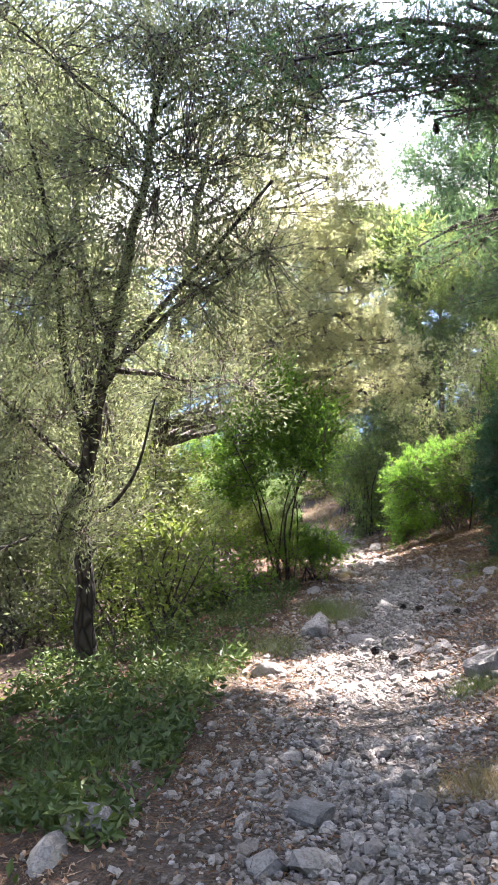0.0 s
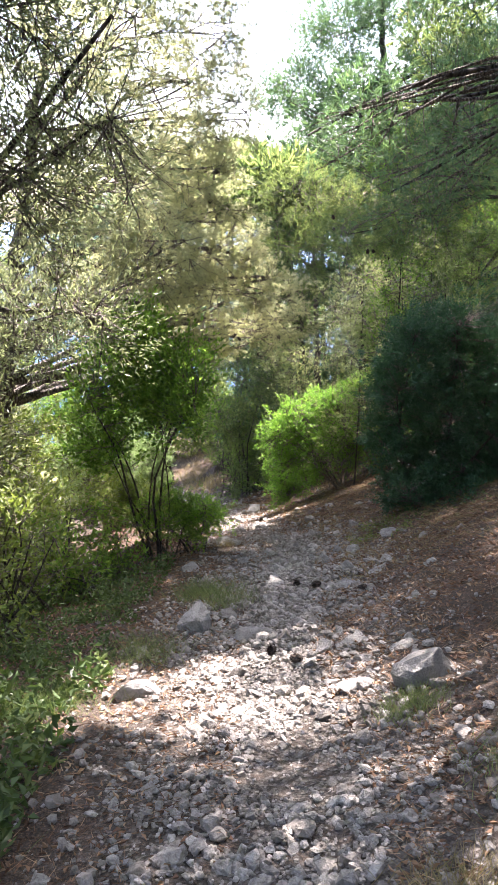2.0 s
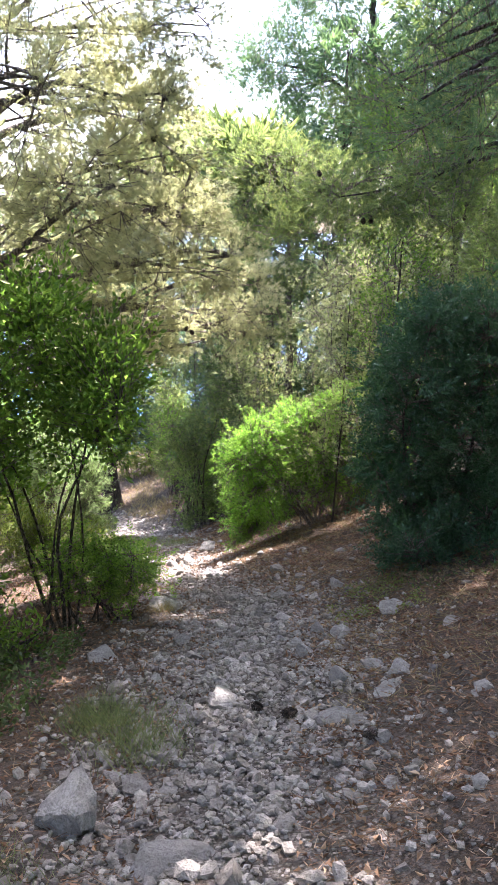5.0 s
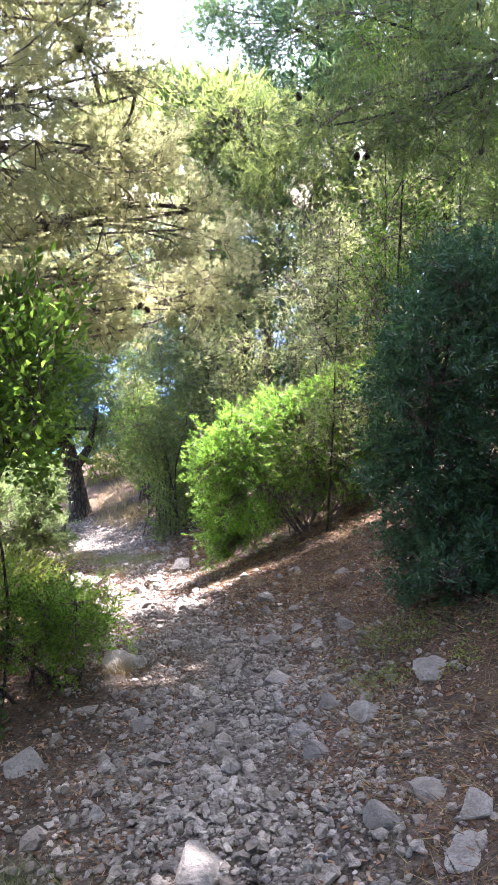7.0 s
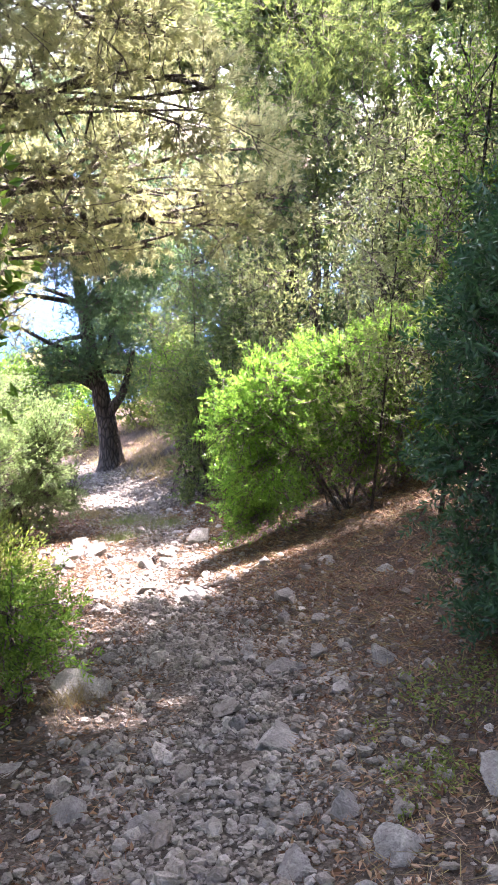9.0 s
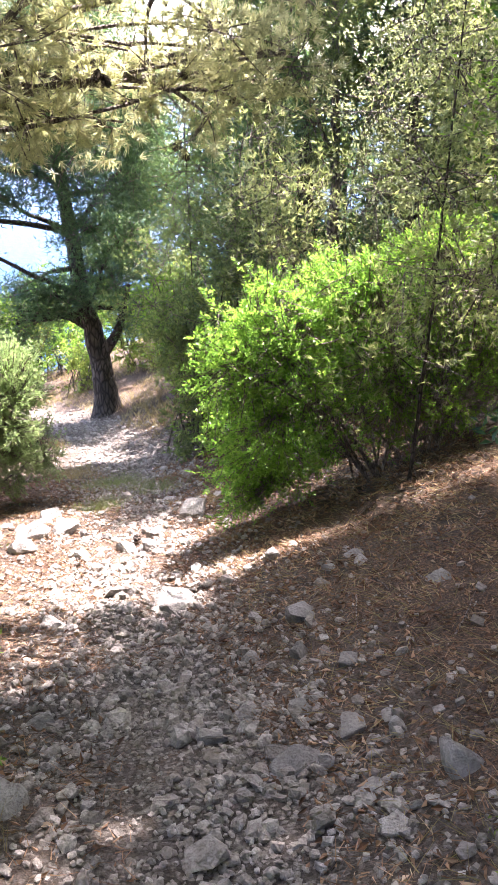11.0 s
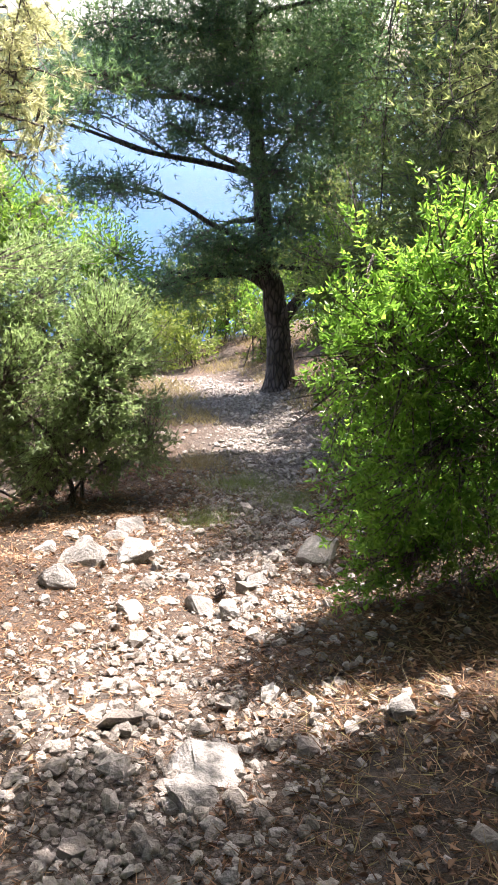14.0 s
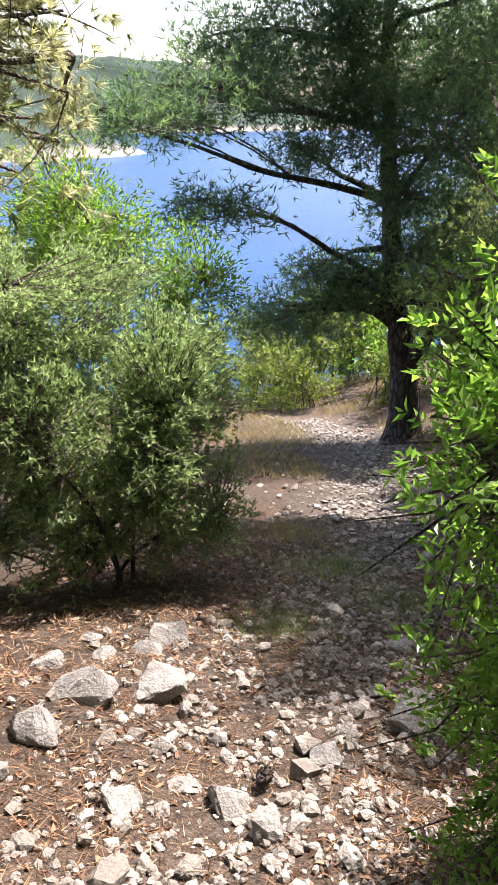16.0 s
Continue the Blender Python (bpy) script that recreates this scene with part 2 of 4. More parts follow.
gx, gy = graded(-2500, -4.5, 4.0, 2500, 0.105), graded(-400, 0.0, 24, 4500, 0.105)
GX, GY = np.meshgrid(gx, gy)
ground = new("ground", build_mesh("ground", np.stack([GX.ravel(), GY.ravel(), land(GX, GY).ravel()], 1), grid_faces(len(gx), len(gy)), ground_mat(), True))
wear = ground.data.attributes.new("worn", "FLOAT", "POINT")
wear.data.foreach_set("value", np.clip(1.3 * (1 - 0.85 * np.exp(-(((GY - 15.2) / 2.4) ** 2))) * np.exp(-(((GX - path_x(GY)) / 0.8) ** 2)) * np.clip((32 - GY) / 6, 0, 1), 0, 1).ravel().astype(np.float32))
tagged(ground, "stony hillside ground of brown earth and needle litter", "ground", kind="structure")

# ---------------------------------------------------------------- sea and far shore


def sea_mat():
    m, nt, b, out = nodes_of("sea_water")
    geo = nt.nodes.new("ShaderNodeNewGeometry")
    n = noise_of(nt, 0.02, 3, 0.5, geo.outputs["Position"])
    nt.links.new(ramp(nt, n, [(0.35, (0.004, 0.038, 0.115)), (0.65, (0.005, 0.048, 0.14))]), b.inputs["Base Color"])
    b.inputs["Roughness"].default_value = 0.25
    b.inputs["IOR"].default_value = 1.33
    b.inputs["Specular IOR Level"].default_value = 0.1
    bump(nt, b, noise_of(nt, 1.2, 4, 0.6, geo.outputs["Position"]), 0.5, 0.15)
    return m


sv = graded(-4800, -400, 400, 4800, 100)
SX, SY = np.meshgrid(sv, sv)
sea = new("sea_water", build_mesh("sea_water", np.stack([SX.ravel(), SY.ravel(), np.full(SX.size, SEA)], 1), grid_faces(len(sv), len(sv)), sea_mat()))
tagged(sea, "calm blue bay water below the hillside", "sea", kind="structure")


def hill_mat():
    m, nt, b, out = nodes_of("wooded_hill")
    geo = nt.nodes.new("ShaderNodeNewGeometry")
    n = noise_of(nt, 0.12, 5, 0.7, geo.outputs["Position"])
    sep = nt.nodes.new("ShaderNodeSeparateXYZ")
    nt.links.new(geo.outputs["Position"], sep.inputs[0])
    wood = ramp(nt, n, [(0.3, (0.014, 0.03, 0.024)), (0.55, (0.028, 0.05, 0.036)), (0.72, (0.055, 0.075, 0.05)), (0.82, (0.16, 0.155, 0.14))])
    mr = nt.nodes.new("ShaderNodeMapRange")
    mr.inputs[1].default_value, mr.inputs[2].default_value = SEA + 2, SEA + 6
    nt.links.new(sep.outputs[2], mr.inputs[0])
    nt.links.new(mixed(nt, mr.outputs[0], (0.2, 0.185, 0.165), wood), b.inputs["Base Color"])
    b.inputs["Roughness"].default_value = 1.0
    return m


def hill(name, cx, cy, rx, ry, top, turn, seed, label):
    n = 90
    u = np.linspace(-1, 1, n)
    U, W = np.meshgrid(u, u)
    r2 = U * U + W * W
    h = (top - SEA) * np.clip(1 - r2, -0.2, 1) ** 1.0
    h = h * (1 + 0.16 * waves(U * 3, W * 3, seed, 1.7, 4)) + 1.2 * waves(U * 40, W * 40, seed + 1, 2.5, 2)
    c, s = math.cos(radians(turn)), math.sin(radians(turn))
    V = np.stack([(cx + rx * U * c - ry * W * s).ravel(), (cy + rx * U * s + ry * W * c).ravel(), (SEA - 1.5 + h).ravel()], 1)
    ob = new(name, build_mesh(name, V, grid_faces(n, n), hill_mat(), True))
    return tagged(ob, label, "hill", kind="structure")


hill("backdrop_hill", -640, 760, 400, 190, 44, 20, 5, "distant wooded green hill across the bay")
hill("backdrop_headland", -330, 285, 130, 70, 8, 40, 9, "low headland with a pale rocky shore across the water")

# ---------------------------------------------------------------- growing things


def unit(v):
    return v / np.maximum(np.linalg.norm(v, axis=-1, keepdims=True), 1e-9)


def tubes(P, R, sides=5):
    """Round limbs: P (b, k, 3) lines, R (b, k) radii."""
    b, k, _ = P.shape
    T = unit(np.gradient(P, axis=1))
    steep = np.abs(T.mean(1))[:, 2] > 0.7
    ref = np.where(steep[:, None], np.array([1.0, 0, 0]), np.array([0, 0, 1.0]))[:, None, :]
    U = unit(np.cross(T, np.broadcast_to(ref, T.shape)))
    W = np.cross(T, U)
    a = np.arange(sides) * 2 * math.pi / sides
    ring = P[:, :, None] + R[:, :, None, None] * (np.cos(a)[:, None] * U[:, :, None] + np.sin(a)[:, None] * W[:, :, None])
    i = np.arange(b)[:, None, None] * k * sides
    j = np.arange(k - 1)[None, :, None] * sides
    s = np.arange(sides)[None, None, :]
    n = (np.arange(sides) + 1) % sides
    q = np.stack(np.broadcast_arrays(i + j + s, i + j + n, i + j + sides + n, i + j + sides + s), -1).reshape(-1, 4)
    return ring.reshape(-1, 3), q


def lines(A, B, k, sag, jit, rng):
    """Curved lines from A to B, bent up by sag of their length, with wobble."""
    u = np.linspace(0, 1, k)[None, :, None]
    L = np.linalg.norm(B - A, axis=-1)[:, None, None]
    P = A[:, None] * (1 - u) + B[:, None] * u
    bend = np.sin(u * math.pi) * L
    side = unit(rng.normal(size=(len(A), 1, 3)))
    P = P + bend * (np.array([0, 0, 1.0]) * sag + side * jit)
    P[:, 1:-1] += rng.normal(size=P[:, 1:-1].shape) * L * 0.03
    for _ in range(2):
        P[:, 1:-1] = 0.25 * P[:, :-2] + 0.5 * P[:, 1:-1] + 0.25 * P[:, 2:]
    return P


def leaf_blades(P, D, length, width, rng, fold=0.25):
    """Leaves: folded lozenges at P along D."""
    n = len(P)
    D = unit(D)
    S = unit(np.cross(D, rng.normal(size=(n, 3))))
    N = np.cross(S, D)
    L = length * rng.uniform(0.65, 1.25, (n, 1))
    W = width * rng.uniform(0.75, 1.2, (n, 1))
    mid = P + D * L * 0.48
    V = np.stack([P, mid + S * W * 0.5 + N * W * fold, P + D * L - N * W * 0.3, mid - S * W * 0.5 + N * W * fold], 1)
    i = np.arange(n)[:, None] * 4
    return V.reshape(-1, 3), np.concatenate([i + [0, 1, 2], i + [0, 2, 3]])


def pinnate(P, D, length, size, rng):
    """Feathered leaves: three pairs of leaflets and one at the tip of each stalk."""
    n = len(P)
    D = unit(D)
    S = unit(np.cross(D, rng.normal(size=(n, 3))))
    L = length * rng.uniform(0.75, 1.2, (n, 1))
    at, to = [], []
    for f in (0.3, 0.58, 0.86):
        for side in (1, -1):
            at.append(P + D * L * f)
            to.append(0.55 * D + side * S + 0.18 * rng.normal(size=(n, 3)))
    at.append(P + D * L * 0.95)
    to.append(D + 0.12 * rng.normal(size=(n, 3)))
    return leaf_blades(np.concatenate(at), np.concatenate(to), size[0], size[1], rng)


def needle_tufts(P, D, per, length, width, spread, rng):
    """Tufts of needles at P about D: each needle one long thin blade."""
    n = len(P)
    P, D = np.repeat(P, per, 0), np.repeat(unit(D), per, 0)
    d = unit(D + spread * rng.normal(size=D.shape))
    S = unit(np.cross(d, rng.normal(size=d.shape)))
    L = length * rng.uniform(0.6, 1.2, (n * per, 1))
    W = width * rng.uniform(0.7, 1.2, (n * per, 1))
    V = np.stack([P - S * W * 0.5, P + S * W * 0.5, P + d * L], 1)
    return V.reshape(-1, 3), np.arange(n * per * 3).reshape(-1, 3)


def clumps_in(lobes, density, rng, shell=0.5):
    """Centres of twig ends through the lobes, more of them towards the outside, with gaps."""
    C, own, out = [], [], []
    for i, (x, y, z, rx, ry, rz) in enumerate(lobes):
        n = max(int(density * (rx * ry + ry * rz + rx * rz)), 6)
        d = unit(rng.normal(size=(int(n * 1.9), 3)))
        lump = 1 + 0.3 * waves(d[:, 0] * 3 + i, d[:, 1] * 3 + d[:, 2] * 2, 31 + i, 1.6, 3)
        r = (shell + (1 - shell) * rng.random(len(d)) ** 0.6) * lump * np.where(rng.random(len(d)) < 0.12, rng.uniform(1.05, 1.4, len(d)), 1)
        gap = waves(d[:, 0] * 2.2 + 7 * i, d[:, 1] * 2.2 - d[:, 2] * 2.6, 77 + i, 1.3, 2)
        keep = np.nonzero(gap > -0.15)[0][:n]
        C.append(np.array([x, y, z]) + d[keep] * r[keep, None] * np.array([rx, ry, rz]))
        own.append(np.full(len(keep), i))
        out.append(d[keep])
    return np.concatenate(C), np.concatenate(own), np.concatenate(out)


def cone_mesh():
    """A woody cone: an egg of overlapping scales."""
    V, F = [], []
    for r in range(7):
        u = r / 7
        rad = 0.026 * math.sin(math.pi * (0.16 + 0.78 * u)) ** 0.8
        for s in range(8):
            a = (s + 0.5 * (r % 2)) * math.pi / 4
            w = 0.42
            z = -0.075 * u
            i = len(V)
            V += [(rad * 0.5 * math.cos(a), rad * 0.5 * math.sin(a), z + 0.006), (rad * math.cos(a - w), rad * math.sin(a - w), z - 0.006),
                  (rad * 1.22 * math.cos(a), rad * 1.22 * math.sin(a), z - 0.013), (rad * math.cos(a + w), rad * math.sin(a + w), z - 0.006)]
            F.append((i, i + 1, i + 2, i + 3))
    return build_mesh("cone", np.array(V), np.array(F), CONE)


CONE_MESH = cone_mesh()


def grow(name, label, category, trunk, r0, lobes, leaf, leaf_kind, density, per, seed, size=(0.1, 0.007), bark=None, stems=0,
         spread=0.6, droop=0.0, shell=0.5, twig=None, cones=0, puff=0.16, group="", limb_r=0.3, bare=0, twig_r=0.0055, fine=2, cone_at=(), forks=()):
    """A tree or bush. trunk: points of its line, or for a bush (stems > 0) the foot alone; lobes: (x, y, z, rx, ry, rz) of its crown."""
    rng = np.random.default_rng(seed)
    bark, twig = bark or BARK, twig or TWIG
    trunk = np.array(trunk, float).reshape(-1, 3)
    foot = trunk[0].copy()
    foot[2] = land_at(foot[0], foot[1])
    thing = new(name)
    thing.location = foot
    tagged(thing, label, category, group)
    lob = np.array(lobes, float)
    C, own, out = clumps_in(lobes, density, rng, shell)
    if stems:
        # stems fan out from the foot, each to a lobe
        k = 9
        pick = rng.integers(0, len(lob), stems)
        A = foot + rng.normal(size=(stems, 3)) * [0.08 * stems ** 0.35, 0.07 * stems ** 0.35, 0]
        A[:, 2] = land(A[:, 0], A[:, 1]) - 0.03
        B = lob[pick, :3] + rng.normal(size=(stems, 3)) * lob[pick, 3:] * 0.45
        P = lines(A, B, k, 0.06, 0.09, rng)
        R = np.linspace(1, 0.3, k)[None] * r0 * rng.uniform(0.6, 1.1, (stems, 1))
        for i in range(stems):
            V, F = tubes(P[i:i + 1], R[i:i + 1], 6)
            part("stem", build_mesh("stem", V - foot, F, bark, True), thing)
        nodes = P[:, 3:].reshape(-1, 3)
    else:
        k = 26
        s = np.concatenate([[0], np.cumsum(np.linalg.norm(np.diff(trunk, axis=0), axis=1))])
        trunk[0, 2] = foot[2] - 0.15
        u = np.linspace(0, s[-1], k)
        P = np.stack([np.interp(u, s, trunk[:, i]) for i in range(3)], 1)
        for _ in range(2):
            P[1:-1] = 0.25 * P[:-2] + 0.5 * P[1:-1] + 0.25 * P[2:]
        P[2:] += rng.normal(size=(k - 2, 3)) * r0 * 0.10
        q = u / s[-1]
        R = r0 * (1 - 0.82 * q ** 0.9) * (1 + 0.5 * np.exp(-q * 26))
        V, F = tubes(P[None], R[None], 16)
        V = V + (V - np.repeat(P, 16, 0)) * (0.10 * waves(V[:, 0] * 9 + V[:, 1] * 7, V[:, 2] * 1.5, seed, 1.4, 3))[:, None]
        part("trunk", build_mesh("trunk", V - foot, F, bark, True), thing)
        nodes, limbs = [], []
        for line, ra, rb in forks:
            Q = np.array(line, float)
            q0 = np.linspace(0, len(Q) - 1, 14)
            Q = np.stack([np.interp(q0, np.arange(len(Q)), Q[:, i]) for i in range(3)], 1)
            for _ in range(2):
                Q[1:-1] = 0.25 * Q[:-2] + 0.5 * Q[1:-1] + 0.25 * Q[2:]
            V, F = tubes(Q[None], np.linspace(ra, rb, 14)[None], 12)
            limbs.append((Q[-1], part("limb", build_mesh("limb", V - foot, F, bark, True), thing)))
        for i, L in enumerate(lob):
            hd = np.linalg.norm(P[:, :2] - L[:2], axis=1)
            want = np.argmin(np.abs(P[:, 2] - (L[2] - 0.3 * hd)) + 0.15 * hd)
            want = int(np.clip(want + rng.integers(-2, 3), k // 3, k - 3))
            far = L[:3] + unit(L[:3] - P[want]) * L[3:].mean() * 0.55
            ln = lines(P[want][None], far[None], 12, 0.05, 0.06, rng)
            rr = min(R[want] * 0.62, r0 * limb_r) * np.linspace(1, 0.16, 12)[None]
            V, F = tubes(ln, rr, 7)
            limbs.append((far, part("limb", build_mesh("limb", V - foot, F, bark, True), thing)))
            n2 = int(np.clip(10 * L[3:].mean() + 5, 5, 16))
            st = ln[0][rng.integers(4, 12, n2)]
            en = L[:3] + unit(rng.normal(size=(n2, 3))) * L[3:] * 0.62
            l2 = lines(st, en, 5, 0.04, 0.12, rng)
            nodes.append((l2, np.linspace(1, 0.35, 5)[None] * rr[0, 6] * 0.55 * np.ones((n2, 1))))
        L2, R2 = np.concatenate([a for a, _ in nodes]), np.concatenate([b for _, b in nodes])
        V, F = tubes(L2, np.maximum(R2, 0.005), 3 if fine == 4 else 4)
        part("branch_work", build_mesh("branch_work", V - foot, F, twig, True), thing, kind="stuff")
        nodes = np.concatenate([L2[:, 1:], 0.5 * (L2[:, 1:] + L2[:, :-1]), 0.25 * L2[:, 1:] + 0.75 * L2[:, :-1]], 1).reshape(-1, 3)
    # twigs from the nearest branch to each clump
    best = np.zeros(len(C), int)
    for i in range(0, len(C), 400):
        best[i:i + 400] = np.argmin(((C[i:i + 400, None] - nodes[None]) ** 2).sum(-1), 1)
    TW = lines(nodes[best], C, 5, -0.05, 0.1, rng)
    if bare:
        i = rng.integers(0, len(C), bare)
        bs = TW[i, rng.integers(0, 4, bare)]
        e = bs + unit(TW[i, 4] - TW[i, 0] + 0.18 * rng.normal(size=(bare, 3))) * rng.uniform(0.12, 0.42, (bare, 1)) + rng.normal(size=(bare, 3)) * 0.07
        TW = np.concatenate([TW, lines(bs, e, 5, -0.08, 0.15, rng)])
    V, F = tubes(TW[:, ::fine], np.linspace(twig_r, twig_r * 0.4, 1 + 4 // fine)[None] * np.ones((len(TW), 1)), 3)
    part("twig_spray", build_mesh("twig_spray", V - foot, F, twig), thing, kind="stuff")
    TW = TW[:len(C)]
    # leaves along and round the twig ends
    c = np.repeat(np.arange(len(C)), per)
    t = rng.random(len(c)) ** 0.5
    at = TW[c, 2] * (1 - t[:, None]) + TW[c, 4] * t[:, None] + rng.normal(size=(len(c), 3)) * puff * 0.55
    d = unit(TW[:, 4] - TW[:, 2])[c] * 0.7 + out[c] * 0.6 + rng.normal(size=(len(c), 3)) * 0.45 + [0, 0, 0.35 - droop]
    if leaf_kind == "leaf":
        V, F = leaf_blades(at, d + rng.normal(size=d.shape) * spread, size[0], size[1], rng)
    elif leaf_kind == "pinnate":
        V, F = pinnate(at, d + rng.normal(size=d.shape) * spread, size[0] * 2.1, size, rng)
    else:
        V, F = needle_tufts(at, d, leaf_kind, size[0], size[1], spread, rng)
    part("crown" if not stems else "foliage", build_mesh("foliage", V - foot, F, leaf), thing)
    spots = [C[rng.integers(0, len(C))] if i % 3 else nodes[rng.integers(0, len(nodes))] for i in range(cones)]
    spots += [np.array(q) + rng.normal(size=3) * 0.09 for q in cone_at for _ in range(2)]
    for p in spots:
        near = min(limbs, key=lambda l: float(((l[0] - p) ** 2).sum()))[1]
        ob = part("cone", CONE_MESH, near, "dark brown pine cone")
        ob.matrix_local = Matrix.Translation(Vector(p) - thing.location) @ pose(0, 0, 0, rng.uniform(-50, 50), rng.uniform(-50, 50), 0) @ Matrix.Scale(0.92, 4)
    return thing

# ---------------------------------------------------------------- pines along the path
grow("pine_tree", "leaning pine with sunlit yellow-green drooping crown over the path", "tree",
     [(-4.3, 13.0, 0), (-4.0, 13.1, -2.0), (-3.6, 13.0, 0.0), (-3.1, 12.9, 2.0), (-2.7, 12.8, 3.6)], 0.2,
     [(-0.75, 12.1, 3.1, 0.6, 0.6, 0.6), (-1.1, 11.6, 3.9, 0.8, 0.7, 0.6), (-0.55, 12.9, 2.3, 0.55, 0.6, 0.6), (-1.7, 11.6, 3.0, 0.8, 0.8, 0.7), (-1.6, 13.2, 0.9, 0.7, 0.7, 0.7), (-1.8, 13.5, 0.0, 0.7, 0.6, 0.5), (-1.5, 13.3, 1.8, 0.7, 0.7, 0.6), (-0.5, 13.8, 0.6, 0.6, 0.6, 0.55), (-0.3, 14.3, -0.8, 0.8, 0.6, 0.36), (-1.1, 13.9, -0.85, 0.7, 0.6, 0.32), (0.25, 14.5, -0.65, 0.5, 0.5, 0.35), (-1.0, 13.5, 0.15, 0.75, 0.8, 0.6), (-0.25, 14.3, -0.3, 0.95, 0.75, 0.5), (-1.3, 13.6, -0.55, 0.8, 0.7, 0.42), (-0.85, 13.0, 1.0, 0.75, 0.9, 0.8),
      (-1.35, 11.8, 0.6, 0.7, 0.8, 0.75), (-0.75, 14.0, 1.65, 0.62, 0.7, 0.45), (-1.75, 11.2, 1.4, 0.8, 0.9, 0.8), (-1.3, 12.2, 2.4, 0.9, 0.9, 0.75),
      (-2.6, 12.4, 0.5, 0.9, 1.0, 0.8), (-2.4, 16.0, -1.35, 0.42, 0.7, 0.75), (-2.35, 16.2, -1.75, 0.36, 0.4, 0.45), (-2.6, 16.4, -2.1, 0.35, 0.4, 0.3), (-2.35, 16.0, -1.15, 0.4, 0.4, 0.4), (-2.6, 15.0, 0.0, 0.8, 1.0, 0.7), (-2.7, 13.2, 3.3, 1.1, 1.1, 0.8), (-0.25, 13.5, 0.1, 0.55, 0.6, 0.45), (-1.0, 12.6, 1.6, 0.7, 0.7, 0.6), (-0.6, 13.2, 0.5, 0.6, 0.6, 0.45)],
     PINE_YELLOW_LIT, 20, 58, 11, 11, size=(0.075, 0.0062), bark=BARK_GREY, spread=0.55, droop=0.1, shell=0.55, cones=26, cone_at=[(-0.47, 13.7, -0.67), (-0.2, 14.4, -1.0), (-1.39, 14.2, 0.3), (-1.0, 13.8, -0.85), (-0.6, 14.1, -0.95)], puff=0.1, bare=900, twig_r=0.005)
grow("pine_tree", "old dark-barked forked pine standing beside the path", "tree",
     [(-3.22, 26.03, -7.6), (-3.23, 26.03, -6.6), (-3.3, 26.03, -5.7), (-3.51, 26.03, -4.9), (-3.65, 26.03, -3.9), (-3.71, 26.03, -2.9), (-3.83, 26.03, -1.4), (-3.95, 26.03, 0.6)], 0.27,
     [(-5.68, 23.73, -1.8, 1.5, 1.2, 0.45), (-6.28, 22.73, -2.1, 1.1, 0.9, 0.3), (-5.58, 23.73, -3.35, 0.95, 0.8, 0.28), (-4.98, 24.73, -5.1, 1.1, 1, 0.4),
      (-4.68, 25.73, -1.3, 1.6, 1.4, 0.9), (-3.58, 25.33, -2.2, 1, 0.8, 0.7), (-3.08, 25.63, -4.2, 0.9, 0.8, 0.5), (-2.98, 26.73, -1.3, 1.5, 1.4, 1.2), (-2.78, 26.73, -3.6, 1.3, 1.2, 1), (-5.68, 24.73, -1.1, 1, 1, 0.7),
      (-4.28, 25.93, 1, 1.6, 1.5, 0.9), (-3.88, 25.23, -1.9, 0.9, 0.6, 0.6), (-4.08, 25.13, -0.9, 1, 0.7, 0.6), (-3.28, 25.33, -3.2, 0.7, 0.6, 0.45), (-4.28, 24.93, -0.2, 1.2, 0.9, 0.7), (-1.98, 25.13, -0.8, 1.1, 0.9, 0.8), (-5.28, 25.13, 0.2, 1.1, 0.9, 0.7), (-2.58, 24.93, -2.3, 0.9, 0.8, 0.6), (-2.28, 26.13, -4.9, 0.9, 0.8, 0.5), (-4.58, 25.33, -4.4, 0.8, 0.7, 0.35), (-1.88, 26.33, -2.5, 1, 1, 0.8), (-3.08, 25.33, 0.3, 1.4, 1.2, 0.9), (-4.45, 25.6, -4.9, 0.9, 0.7, 0.42), (-3.85, 25.4, -4.6, 0.6, 0.5, 0.4), (-2.35, 25.8, -1.6, 1, 0.8, 0.8), (-4.75, 25.2, -2.6, 0.9, 0.7, 0.3)],
     PINE_DARK, 5, 58, 11, 12, size=(0.13, 0.018), spread=0.65, shell=0.15, cones=0, puff=0.26, fine=4, bare=400, limb_r=0.24,
     forks=[([(-3.27, 26.03, -6), (-3.07, 26, -5.72), (-2.85, 25.95, -5.45), (-2.7, 25.9, -4.95), (-2.55, 25.9, -4.4)], 0.14, 0.05),
            ([(-3.4, 26.03, -5.4), (-3.85, 25.9, -5.05), (-4.45, 25.6, -4.95), (-5.15, 25.2, -5)], 0.1, 0.03)])
grow("pine_tree", "pine with a rounded sunlit top and bare dry inner branches", "tree",
     [(1.2, 19.8, 0), (1.2, 19.7, -2.5), (1.1, 19.5, 0.0), (1.0, 19.4, 1.6)], 0.11,
     [(0.86, 19.2, 1.35, 1.1, 1.0, 0.75), (0.55, 19.0, 0.2, 0.9, 0.9, 0.8), (1.5, 19.2, 0.3, 1.1, 1.0, 0.9), (1.9, 19.4, 1.2, 0.8, 0.9, 0.7), (0.9, 19.4, -1.0, 1.0, 1.0, 0.7)],
     PINE_GREEN, 7, 62, 11, 13, size=(0.10, 0.010), bark=BARK_GREY, spread=0.55, shell=0.6, puff=0.16, bare=260)
